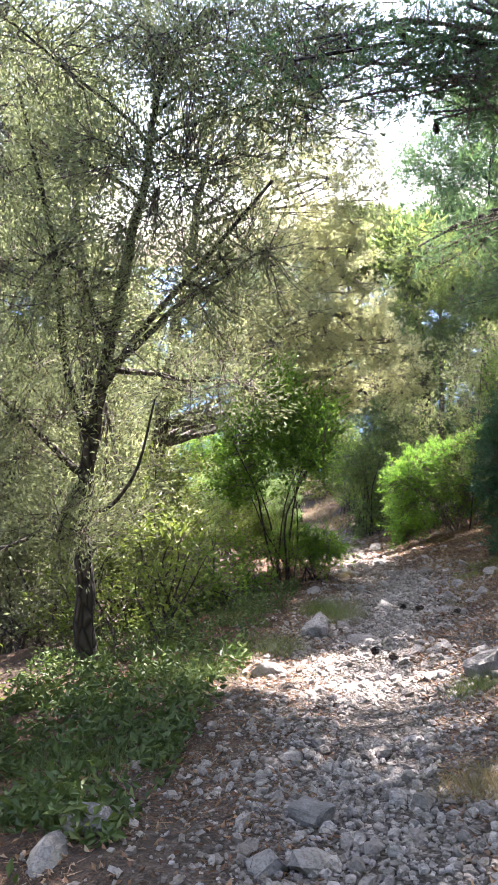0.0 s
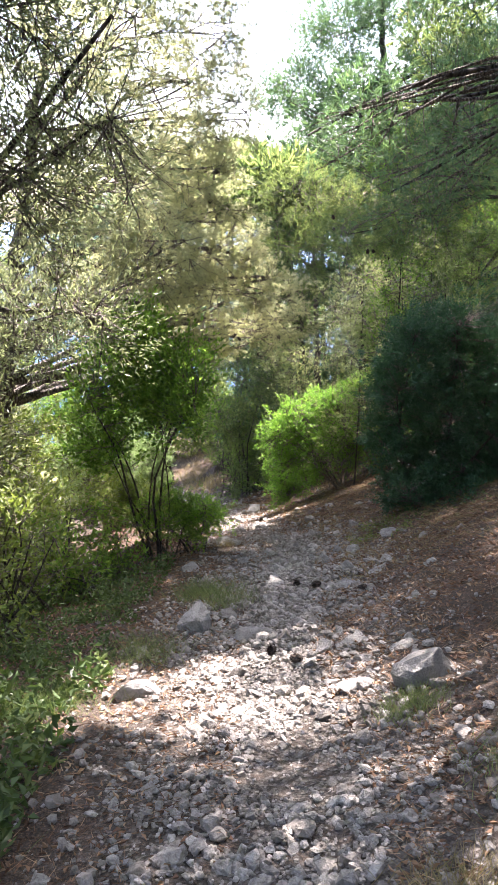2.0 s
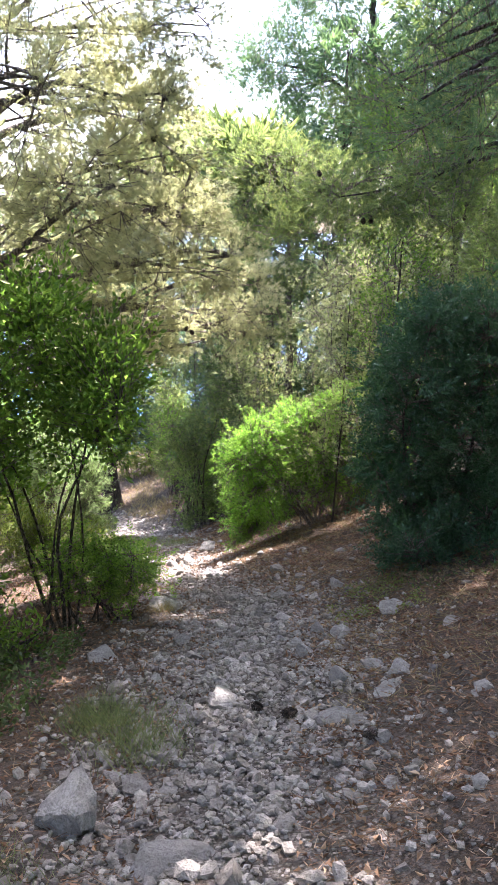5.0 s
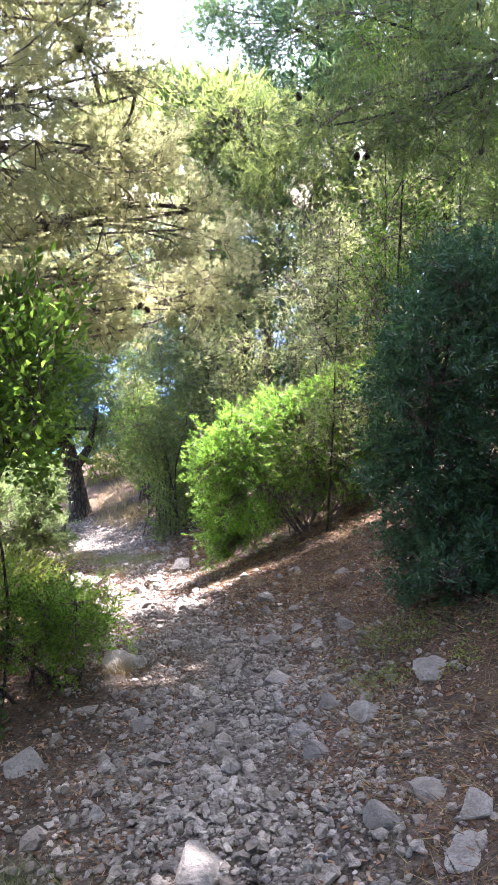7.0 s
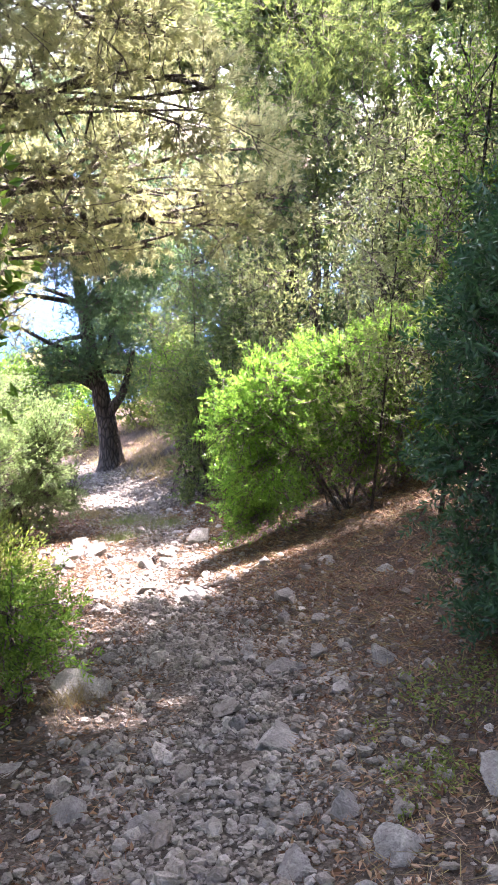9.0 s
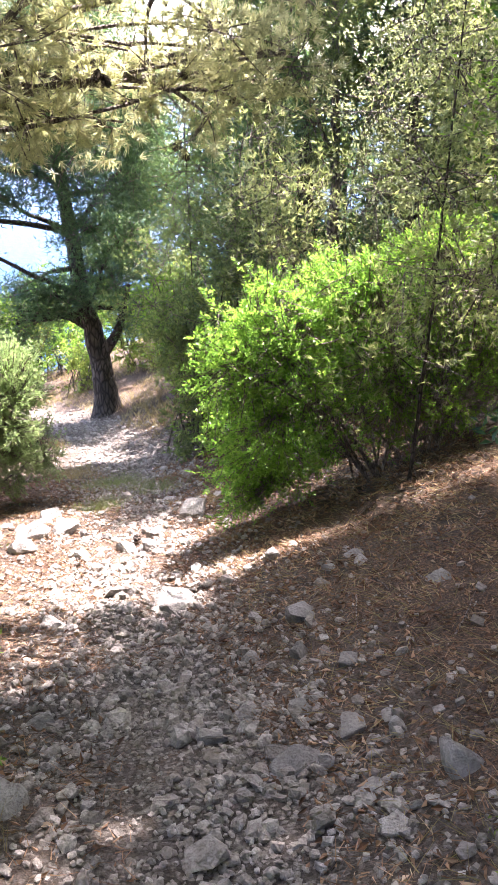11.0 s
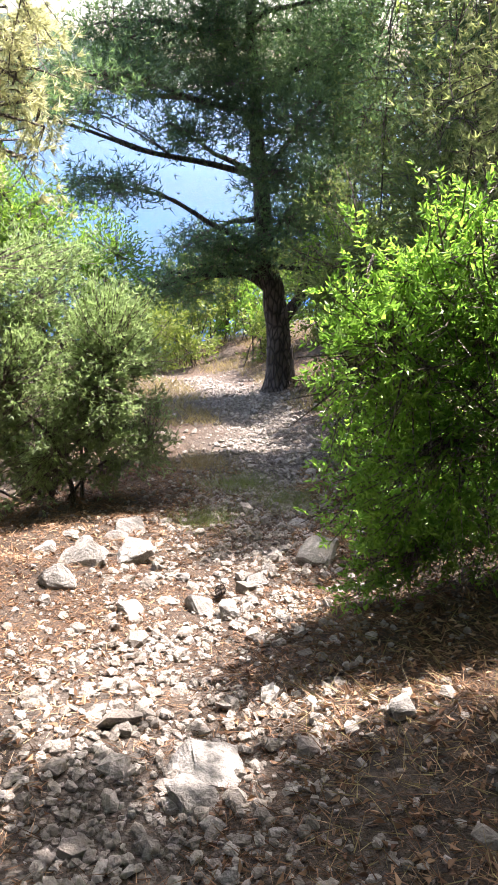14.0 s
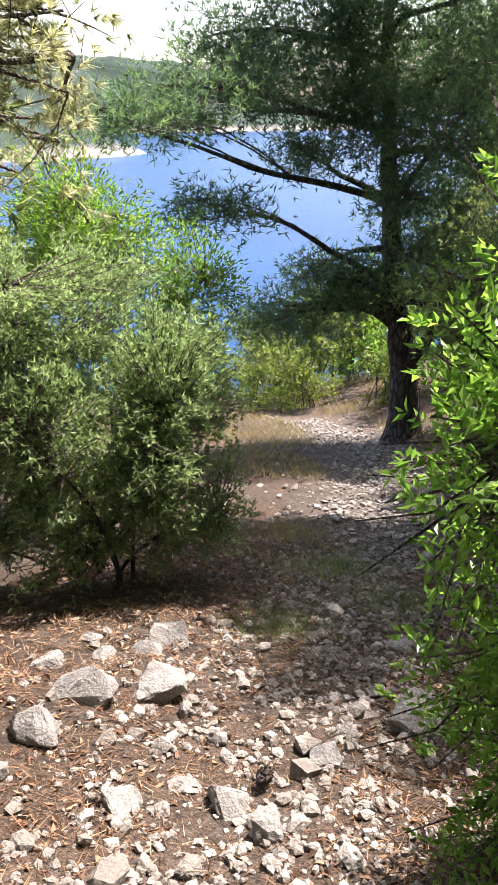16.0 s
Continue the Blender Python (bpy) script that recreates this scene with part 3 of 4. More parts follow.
grow("pine_tree", "tall dark blue-green pine rising behind the others", "tree",
     [(3.2, 23.4, 0), (3.2, 23.3, 0.0), (3.1, 23.2, 3.0), (3.0, 23.1, 6.5)], 0.2,
     [(0.9, 23.0, 3.8, 1.1, 1.1, 0.9), (2.4, 23.0, 3.5, 1.7, 1.4, 1.0), (3.1, 23.0, 2.4, 1.4, 1.2, 0.8), (2.2, 23.2, 5.2, 1.5, 1.4, 1.0), (3.6, 23.4, 6.4, 1.7, 1.4, 1.2),
      (4.8, 23.0, 4.6, 1.6, 1.5, 1.2), (4.6, 23.2, 2.4, 1.6, 1.4, 1.1), (1.2, 23.4, 2.2, 1.0, 1.0, 0.8), (1.0, 23.4, 0.8, 1.0, 1.0, 0.8)],
     PINE_DARK, 5, 44, 12, 14, fine=4, size=(0.14, 0.02), spread=0.6, shell=0.3, puff=0.22, bare=120)
grow("pine_tree", "pine at the trail with long overhanging cone-bearing boughs", "tree",
     [(3.6, 7.6, 0), (3.5, 7.6, 0.0), (3.3, 7.5, 2.0), (3.0, 7.4, 4.5), (2.6, 7.4, 6.2)], 0.17,
     [(0.35, 6.4, 2.7, 0.6, 0.5, 0.4), (0.75, 6.6, 2.5, 0.5, 0.5, 0.4), (0.6, 6.2, 3.0, 0.5, 0.5, 0.35), (0.2, 5.2, 2.7, 0.55, 0.5, 0.3), (0.6, 5.3, 2.8, 0.5, 0.5, 0.35), (0.8, 5.2, 2.35, 0.4, 0.5, 0.25), (-0.35, 4.8, 2.5, 0.6, 0.5, 0.26), (0.5, 5.0, 2.4, 0.7, 0.5, 0.32), (1.2, 6.0, 2.5, 0.8, 0.7, 0.5), (0.45, 7.4, 1.6, 0.5, 0.5, 0.3), (1.6, 8.2, 1.9, 0.8, 0.8, 0.6), (1.4, 9.6, 1.3, 0.7, 0.8, 0.5), (2.4, 8.6, 2.6, 1.0, 1.1, 0.8),
      (2.0, 7.0, 3.6, 1.2, 1.1, 0.8), (2.4, 10.6, 1.9, 0.9, 1.0, 0.8), (3.2, 8.4, 4.8, 1.2, 1.2, 0.8)],
     PINE_DARK, 7, 60, 11, 15, size=(0.085, 0.0062), spread=0.55, shell=0.3, cones=14, cone_at=[(0.35, 5.3, 2.42)], puff=0.14, bare=120)
grow("pine_tree", "pine with shaded needles and cone-bearing boughs above the mastic bush", "tree",
     [(4.2, 13.6, 0), (4.1, 13.6, 0.0), (3.9, 13.5, 2.0), (3.8, 13.4, 4.0)], 0.14,
     [(1.4, 13.0, 0.8, 0.7, 0.7, 0.4), (2.2, 13.2, 0.9, 0.8, 0.8, 0.6), (2.6, 13.4, 1.9, 1.0, 0.9, 0.7), (3.2, 13.4, 0.3, 0.9, 0.9, 0.7), (3.2, 13.6, 2.9, 1.0, 1.0, 0.8), (1.9, 14.6, 1.9, 0.8, 0.8, 0.6), (3.4, 12.6, 4.2, 1.1, 1.1, 0.8)],
     PINE_GREEN, 7, 60, 12, 16, size=(0.10, 0.0075), spread=0.55, shell=0.35, cones=8, cone_at=[(0.95, 13.1, 1.05), (1.4, 12.9, 0.64)], puff=0.15, bare=90)

# slim young trees of the wood behind the bushes: (x, y, height, leaf, tone of label)
SLIM = [(1.9, 13.95, 5.2, MID_LEAF), (1.45, 14.9, 3.6, PALE_PLUME), (-0.7, 19.8, 4.6, PINE_GREEN), (0.5, 17.6, 3.4, PALE_PLUME), (2.6, 17.4, 5.4, PALE_PLUME), (3.4, 15.6, 5.0, PINE_GREEN),
        (-0.2, 21.8, 5.4, PINE_DARK), (0.9, 16.9, 2.7, PALE_PLUME), (2.2, 20.4, 5.2, PALE_PLUME), (4.4, 17.2, 6.0, MID_LEAF), (0.2, 18.6, 3.2, PINE_GREEN), (-1.2, 22.6, 3.6, PINE_GREEN), (3.6, 19.6, 6.4, PINE_GREEN), (1.6, 17.2, 3.9, OLIVE_LEAF), (2.9, 15.0, 4.4, OLIVE_LEAF)]
for i, (x, y, h, leaf) in enumerate(SLIM):
    g = land_at(x, y)
    r = random.Random(i)
    lob = [(x + r.uniform(-0.35, 0.35), y + r.uniform(-0.3, 0.3), g + h * f, 0.62 - 0.3 * abs(f - 0.5), 0.6 - 0.3 * abs(f - 0.5), 0.13 * h) for f in (0.28, 0.45, 0.62, 0.8, 0.96)]
    what = {"pale_juniper_needles": "slim pale grey-green juniper in the wood", "mid_green_leaves": "slim leafy young tree in the wood", "grey_green_leaves": "slim grey-green evergreen in the wood"}.get(leaf.name, "slim young pine in the wood")
    kind = "leaf" if leaf in (MID_LEAF, OLIVE_LEAF) else 6
    grow("slim_tree", what, "tree", [(x, y, 0), (x + 0.08, y, g + h * 0.4), (x + r.uniform(-0.2, 0.2), y, g + h)], 0.018, lob, leaf, kind, 44, 24 if kind == "leaf" else 12, 100 + i,
         size=(0.05, 0.019) if kind == "leaf" else (0.065, 0.011), bark=STEM_DARK, shell=0.2, puff=0.16, spread=0.5, bare=60, group="slim trees of the wood")

# ---------------------------------------------------------------- trees and bushes on the seaward side
grow("olive_tree", "slender grey-green wild olive with forked dark trunk", "tree",
     [(-2.75, 6.5, 0), (-2.72, 6.5, -0.9), (-2.56, 6.4, -0.1), (-2.3, 6.3, 0.7), (-1.95, 6.15, 1.7), (-1.6, 6.0, 2.9)], 0.095,
     [(-2.3, 5.8, 1.3, 0.9, 0.7, 0.7), (-1.6, 5.6, 2.1, 0.8, 0.7, 0.7), (-2.7, 5.8, 2.4, 0.9, 0.7, 0.8), (-1.2, 6.2, 1.4, 0.7, 0.6, 0.5), (-3.0, 6.0, 0.4, 0.7, 0.7, 0.6),
      (-1.5, 6.6, 0.5, 0.7, 0.6, 0.4), (-0.9, 6.0, 2.6, 0.7, 0.6, 0.5), (-1.9, 6.6, 3.2, 1.0, 0.8, 0.6), (-3.5, 6.2, 1.6, 0.7, 0.7, 0.7), (-2.6, 6.0, -0.5, 0.6, 0.5, 0.35), (-1.4, 5.8, 2.9, 0.7, 0.6, 0.5), (-0.6, 6.3, 3.1, 0.6, 0.6, 0.4), (-2.9, 5.6, 3.2, 0.8, 0.7, 0.5)],
     OLIVE_LEAF, "leaf", 135, 34, 21, size=(0.05, 0.013), spread=0.5, shell=0.1, puff=0.2, bare=900, limb_r=0.4,
     forks=[([(-2.52, 6.38, 0.05), (-2.62, 6.2, 0.7), (-2.52, 6.0, 1.6), (-2.66, 5.9, 2.7)], 0.045, 0.014), ([(-2.4, 6.35, 0.45), (-1.95, 6.2, 1.0), (-1.45, 6.1, 1.45), (-0.85, 6.0, 2.05)], 0.036, 0.01),
            ([(-2.66, 6.4, -0.55), (-2.3, 6.1, -0.5), (-1.95, 5.9, -0.1), (-1.75, 5.8, 0.5)], 0.022, 0.007), ([(-2.68, 6.4, -0.45), (-3.0, 6.1, -0.75), (-3.5, 5.8, -0.85)], 0.026, 0.009)])
grow("small_tree", "many-stemmed small tree with fresh green leaves beside the path", "tree", (-1.5, 10.9, 0), 0.02,
     [(-1.45, 10.8, -0.55, 0.72, 0.7, 0.55), (-1.25, 10.7, -1.1, 0.62, 0.6, 0.4), (-1.95, 10.9, -0.9, 0.6, 0.6, 0.6), (-1.6, 10.9, -0.1, 0.45, 0.5, 0.35), (-1.05, 10.8, -0.75, 0.4, 0.45, 0.4), (-2.1, 11.0, -1.6, 0.45, 0.5, 0.35)],
     MID_LEAF, "leaf", 95, 24, 22, size=(0.066, 0.034), bark=STEM_DARK, stems=7, spread=0.6, shell=0.25, puff=0.12, bare=80)
grow("mastic_bush", "low green mastic bush at the foot of the small tree", "bush", (-1.05, 11.3, 0), 0.014,
     [(-1.0, 11.2, -2.65, 0.42, 0.45, 0.3), (-1.35, 11.0, -2.5, 0.4, 0.4, 0.3), (-1.0, 11.6, -2.8, 0.38, 0.4, 0.28)],
     MID_LEAF, "pinnate", 240, 6, 23, size=(0.032, 0.015), bark=STEM_DARK, stems=8, shell=0.2, puff=0.09)
grow("mastic_bush", "bright green low bush in a sunny spot", "bush", (-1.9, 12.9, 0), 0.014,
     [(-1.9, 12.9, -3.1, 0.55, 0.5, 0.4), (-2.4, 12.6, -2.8, 0.6, 0.5, 0.5), (-1.7, 13.4, -3.4, 0.4, 0.4, 0.3)],
     SCRUB_LEAF, "leaf", 180, 26, 24, size=(0.045, 0.018), bark=STEM_DARK, stems=8, shell=0.2, puff=0.1)
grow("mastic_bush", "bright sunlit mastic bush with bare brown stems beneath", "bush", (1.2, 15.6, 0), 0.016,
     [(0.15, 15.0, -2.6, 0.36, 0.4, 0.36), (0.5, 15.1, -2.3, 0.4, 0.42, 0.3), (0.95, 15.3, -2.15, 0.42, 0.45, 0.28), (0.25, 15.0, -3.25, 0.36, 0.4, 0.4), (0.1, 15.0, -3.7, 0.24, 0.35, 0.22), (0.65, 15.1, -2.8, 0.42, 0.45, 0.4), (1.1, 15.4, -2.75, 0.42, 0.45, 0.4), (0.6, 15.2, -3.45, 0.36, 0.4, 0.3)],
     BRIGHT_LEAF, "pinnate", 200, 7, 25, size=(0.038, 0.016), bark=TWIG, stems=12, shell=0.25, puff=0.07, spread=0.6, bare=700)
grow("mastic_bush", "thinly leaved bush of brown twigs on the bank", "bush", (1.7, 16.0, 0), 0.014,
     [(1.4, 15.8, -2.3, 0.5, 0.5, 0.3), (1.75, 16.0, -2.15, 0.5, 0.5, 0.28), (1.5, 15.9, -2.9, 0.5, 0.5, 0.4), (2.15, 16.1, -2.3, 0.45, 0.5, 0.35), (2.0, 16.0, -2.9, 0.45, 0.5, 0.35), (1.7, 15.5, -1.85, 0.4, 0.4, 0.25), (2.3, 15.7, -1.8, 0.45, 0.4, 0.3), (1.3, 15.3, -2.0, 0.35, 0.35, 0.25), (1.3, 15.3, -3.25, 0.4, 0.4, 0.3), (1.9, 15.5, -3.1, 0.45, 0.4, 0.3), (2.4, 15.7, -2.85, 0.4, 0.4, 0.35)],
     MID_LEAF, "pinnate", 150, 6, 26, size=(0.03, 0.012), bark=TWIG, stems=22, shell=0.3, puff=0.075, bare=1100)
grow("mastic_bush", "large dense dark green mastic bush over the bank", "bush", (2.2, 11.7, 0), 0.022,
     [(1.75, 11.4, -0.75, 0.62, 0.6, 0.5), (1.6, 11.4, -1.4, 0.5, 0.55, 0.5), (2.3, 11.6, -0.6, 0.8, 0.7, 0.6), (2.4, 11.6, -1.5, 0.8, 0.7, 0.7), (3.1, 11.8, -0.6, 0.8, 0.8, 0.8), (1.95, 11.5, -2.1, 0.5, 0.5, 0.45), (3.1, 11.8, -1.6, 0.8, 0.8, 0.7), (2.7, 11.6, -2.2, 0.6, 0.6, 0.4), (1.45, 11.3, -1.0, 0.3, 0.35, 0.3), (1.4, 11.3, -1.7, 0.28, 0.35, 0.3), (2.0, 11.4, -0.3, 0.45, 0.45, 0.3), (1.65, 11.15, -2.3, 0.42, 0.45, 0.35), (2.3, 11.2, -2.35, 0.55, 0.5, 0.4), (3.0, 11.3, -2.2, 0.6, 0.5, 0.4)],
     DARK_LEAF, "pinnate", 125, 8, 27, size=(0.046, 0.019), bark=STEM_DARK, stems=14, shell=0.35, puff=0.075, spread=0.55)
grow("juniper_bush", "rounded sunlit juniper bush with brown lower twigs", "bush", (-3.0, 17.2, 0), 0.022,
     [(-2.7, 16.8, -3.7, 0.75, 0.6, 0.6), (-2.4, 17.4, -3.8, 0.5, 0.5, 0.6), (-3.3, 16.7, -3.6, 0.7, 0.6, 0.6), (-2.9, 17.2, -3.2, 0.7, 0.6, 0.5), (-2.6, 16.9, -4.35, 0.6, 0.5, 0.35), (-3.5, 16.7, -4.2, 0.6, 0.5, 0.45), (-2.25, 17.3, -4.5, 0.4, 0.4, 0.35), (-3.1, 16.6, -2.95, 0.4, 0.4, 0.35), (-2.3, 17.1, -3.3, 0.35, 0.35, 0.35), (-3.9, 16.6, -3.3, 0.6, 0.5, 0.5), (-3.0, 16.5, -4.5, 0.5, 0.4, 0.28), (-2.3, 16.9, -3.9, 0.4, 0.4, 0.4)],
     JUNIPER_LEAF, 5, 230, 14, 28, size=(0.046, 0.011), bark=STEM_DARK, stems=12, shell=0.3, puff=0.06, spread=0.5, bare=300)
grow("small_tree", "glossy green evergreen shrub behind the juniper", "tree", (-4.2, 19.2, 0), 0.03,
     [(-4.0, 19.0, -3.2, 0.8, 0.6, 0.55), (-4.6, 19.2, -2.9, 0.7, 0.6, 0.7), (-3.4, 19.2, -3.5, 0.55, 0.5, 0.5)],
     MID_LEAF, "leaf", 170, 20, 29, size=(0.06, 0.02), bark=STEM_DARK, stems=8, shell=0.2, puff=0.14)

# undergrowth on both sides: (x, y, height, width, leaf, seed, label)
UNDER = [(-8.4, 31.2, 2.0, 1.3, SCRUB_LEAF), (-7.2, 34.5, 3.2, 1.6, MID_LEAF), (-9.2, 35.2, 3.2, 1.7, SCRUB_LEAF), (-6.0, 33.2, 2.4, 1.4, SCRUB_LEAF), (-4.6, 29.6, 1.3, 0.9, SCRUB_LEAF), (1.0, 25.5, 4.6, 1.7, PINE_GREEN), (3.2, 24.9, 5.0, 1.7, PINE_GREEN), (4.9, 22.0, 5.0, 1.5, OLIVE_LEAF), (2.9, 21.8, 4.4, 1.3, PINE_GREEN), (0.0, 27.2, 4.4, 1.6, MID_LEAF), (-1.3, 25.4, 2.8, 1.1, PINE_GREEN), (-5.5, 19.8, 3.4, 1.3, SCRUB_LEAF), (-0.9, 20.6, 2.6, 0.9, MID_LEAF), (4.6, 25.8, 5.5, 1.8, PINE_GREEN), (6.4, 23.0, 5.0, 1.8, OLIVE_LEAF), (-2.2, 7.4, 0.9, 0.55, SCRUB_LEAF), (-3.2, 7.7, 1.4, 0.8, SCRUB_LEAF), (-2.0, 9.0, 0.8, 0.5, MID_LEAF), (-1.9, 10.2, 0.7, 0.5, MID_LEAF), (-2.6, 8.6, 1.5, 0.8, SCRUB_LEAF), (-3.4, 9.6, 2.2, 1.0, SCRUB_LEAF), (-2.3, 9.8, 1.0, 0.6, MID_LEAF), (-4.2, 8.2, 2.0, 1.0, OLIVE_LEAF), (-5.0, 10.4, 3.0, 1.3, OLIVE_LEAF), (-3.4, 11.8, 2.2, 0.9, SCRUB_LEAF),
         (-4.6, 15.2, 2.0, 1.0, SCRUB_LEAF), (-6.2, 12.6, 3.6, 1.4, PINE_GREEN), (-6.8, 8.6, 3.8, 1.5, OLIVE_LEAF), (-3.9, 6.2, 1.0, 0.7, SCRUB_LEAF), (-5.6, 6.4, 2.4, 1.2, OLIVE_LEAF),
         (-5.2, 21.5, 1.3, 0.9, SCRUB_LEAF), (-8.5, 28.0, 2.3, 1.4, SCRUB_LEAF), (-6.8, 30.5, 2.0, 1.2, SCRUB_LEAF), (-5.0, 31.6, 1.9, 1.3, MID_LEAF), (-4.6, 15.6, 3.4, 1.0, SCRUB_LEAF), (-5.8, 17.6, 4.0, 1.3, PINE_GREEN), (-3.2, 30.2, 2.0, 1.0, SCRUB_LEAF), (-7.6, 33.0, 2.6, 1.4, SCRUB_LEAF), (-0.4, 19.4, 3.2, 0.9, PINE_GREEN), (-2.2, 29.4, 1.3, 1.0, SCRUB_LEAF), (-9.5, 33.0, 2.2, 1.6, SCRUB_LEAF),
         (-0.6, 26.0, 1.8, 1.0, PINE_GREEN), (-12, 30, 2.0, 1.6, SCRUB_LEAF), (-2.6, 34.0, 2.6, 1.6, SCRUB_LEAF), (0.5, 30, 2.6, 1.6, PINE_GREEN), (-6.0, 36.5, 2.8, 1.6, MID_LEAF), (-8.6, 38.0, 3.0, 1.8, SCRUB_LEAF), (-12, 40, 3.0, 2.0, SCRUB_LEAF),
         (3.6, 13.0, 1.6, 0.9, MID_LEAF), (2.9, 18.4, 1.6, 0.8, PINE_GREEN), (0.3, 19.6, 1.8, 0.8, PINE_GREEN), (-0.6, 21.0, 1.7, 0.8, MID_LEAF), (4.6, 10.2, 2.6, 1.2, MID_LEAF), (4.9, 14.6, 3.6, 1.3, OLIVE_LEAF), (1.9, 22.5, 2.6, 1.2, PINE_GREEN), (5.2, 19, 4.5, 1.6, PINE_GREEN), (-0.9, 24.0, 2.2, 0.9, MID_LEAF)]
for i, (x, y, h, w, leaf) in enumerate(UNDER):
    g = land_at(x, y)
    r = random.Random(50 + i)
    lob = [(x + r.uniform(-0.5, 0.5) * w, y + r.uniform(-0.5, 0.5) * w, g + h * (0.15 + 0.15 * k), w * r.uniform(0.38, 0.62), w * r.uniform(0.38, 0.62), h * r.uniform(0.14, 0.24)) for k in range(6)]
    tone = {"scrub_leaves": "light green scrub bush on the hillside", "grey_green_leaves": "tall grey-green evergreen bush in the thicket", "mid_green_leaves": "leafy green bush in the undergrowth"}.get(leaf.name, "young bushy pine in the undergrowth")
    far = y > 24
    if leaf is PINE_GREEN:
        grow("bush", tone, "bush", (x, y, 0), 0.02, lob, leaf, 5, 32 if not far else 20, 10, 200 + i, size=(0.12, 0.022) if not far else (0.16, 0.034), bark=STEM_DARK, stems=7, shell=0.2, puff=0.15, bare=30, fine=4, group="undergrowth")
    else:
        grow("bush", tone, "bush", (x, y, 0), 0.02, lob, leaf, "leaf", 34 if not far else 22, 15, 200 + i, size=(0.078, 0.033) if not far else (0.13, 0.06), bark=STEM_DARK, stems=9, shell=0.2, puff=0.14, bare=30, fine=4, group="undergrowth")

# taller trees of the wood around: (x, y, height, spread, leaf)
WOOD = [(-5.4, 9.4, 5.6, 1.3, OLIVE_LEAF), (-7.0, 12.2, 6.4, 1.6, PINE_GREEN), (-8.6, 15.6, 6.2, 1.7, PINE_YELLOW_LIT), (-7.6, 17.8, 5.4, 1.5, PINE_GREEN), (-8.2, 9.0, 6.5, 1.8, PINE_GREEN), (-4.6, 5.0, 4.6, 1.2, OLIVE_LEAF),
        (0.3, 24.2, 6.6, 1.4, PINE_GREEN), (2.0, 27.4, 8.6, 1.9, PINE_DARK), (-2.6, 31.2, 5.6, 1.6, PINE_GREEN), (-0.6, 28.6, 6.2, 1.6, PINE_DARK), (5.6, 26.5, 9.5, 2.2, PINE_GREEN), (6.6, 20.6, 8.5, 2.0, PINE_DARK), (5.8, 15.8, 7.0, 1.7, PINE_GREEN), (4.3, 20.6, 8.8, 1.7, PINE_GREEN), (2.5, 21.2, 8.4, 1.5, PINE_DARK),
        (-5.2, 38.5, 5.0, 1.6, PINE_GREEN), (0.4, 21.8, 7.2, 1.2, PINE_DARK), (-5.8, 18.6, 6.4, 1.3, PINE_GREEN), (-4.9, 14.4, 5.4, 1.1, OLIVE_LEAF), (-6.4, 15.0, 6.0, 1.4, PINE_YELLOW_LIT), (-4.5, 10.9, 8.0, 1.5, OLIVE_LEAF), (-5.9, 13.4, 9.0, 1.8, PINE_YELLOW_LIT), (-3.7, 8.8, 6.6, 1.2, OLIVE_LEAF), (-6.6, 10.4, 8.6, 1.7, OLIVE_LEAF)]
for i, (x, y, h, w, leaf) in enumerate(WOOD):
    g = land_at(x, y)
    r = random.Random(90 + i)
    lob = []
    for j in range(10):
        f = 0.12 + 0.86 * j / 9
        a = j * 2.4 + r.uniform(0, 1)
        q = w * (1.15 - max(f, 0.3)) * 0.9
        lob.append((x + q * math.cos(a), y + q * math.sin(a), g + h * f, w * 0.62, w * 0.62, h * 0.1))
    lean = r.uniform(-0.3, 0.3)
    tone = {"grey_green_leaves": "tall grey-green evergreen tree in the wood", "pine_needles_yellowish_lit": "sunlit yellow-green pine in the wood", "pine_needles_dark": "tall dark green pine in the wood"}.get(leaf.name, "green pine in the wood")
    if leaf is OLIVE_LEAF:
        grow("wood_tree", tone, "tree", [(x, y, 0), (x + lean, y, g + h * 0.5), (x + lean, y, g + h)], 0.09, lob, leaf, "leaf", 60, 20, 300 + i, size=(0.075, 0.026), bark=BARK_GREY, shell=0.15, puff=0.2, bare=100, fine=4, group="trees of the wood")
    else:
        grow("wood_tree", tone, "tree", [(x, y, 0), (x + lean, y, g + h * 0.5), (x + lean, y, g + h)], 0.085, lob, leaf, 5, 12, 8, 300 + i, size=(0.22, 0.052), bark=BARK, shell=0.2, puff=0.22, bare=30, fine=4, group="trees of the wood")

# unseen trees added up the bank and behind the start to dim skylight: (x, y, height, spread)
AROUND = [(6.4, 3.4, 7.0, 2.0), (7.6, 6.8, 7.5, 2.2), (6.9, 10.6, 6.5, 1.9), (8.3, 14.0, 7.5, 2.2), (7.8, 18.0, 7.0, 2.1), (8.9, 21.8, 8.0, 2.3), (5.2, -1.8, 7.0, 2.1), (2.4, -4.2, 7.0, 2.2),
          (-2.2, -3.6, 6.5, 2.1), (-5.4, -1.2, 6.5, 2.0), (-5.2, 2.2, 6.0, 1.8), (9.2, 0.8, 7.5, 2.3), (10.0, 10.0, 8.0, 2.4), (7.6, 25.2, 8.5, 2.3), (-8.4, 4.6, 6.5, 2.1), (5.2, 5.6, 4.5, 1.6), (5.4, 13.9, 4.2, 1.5)]
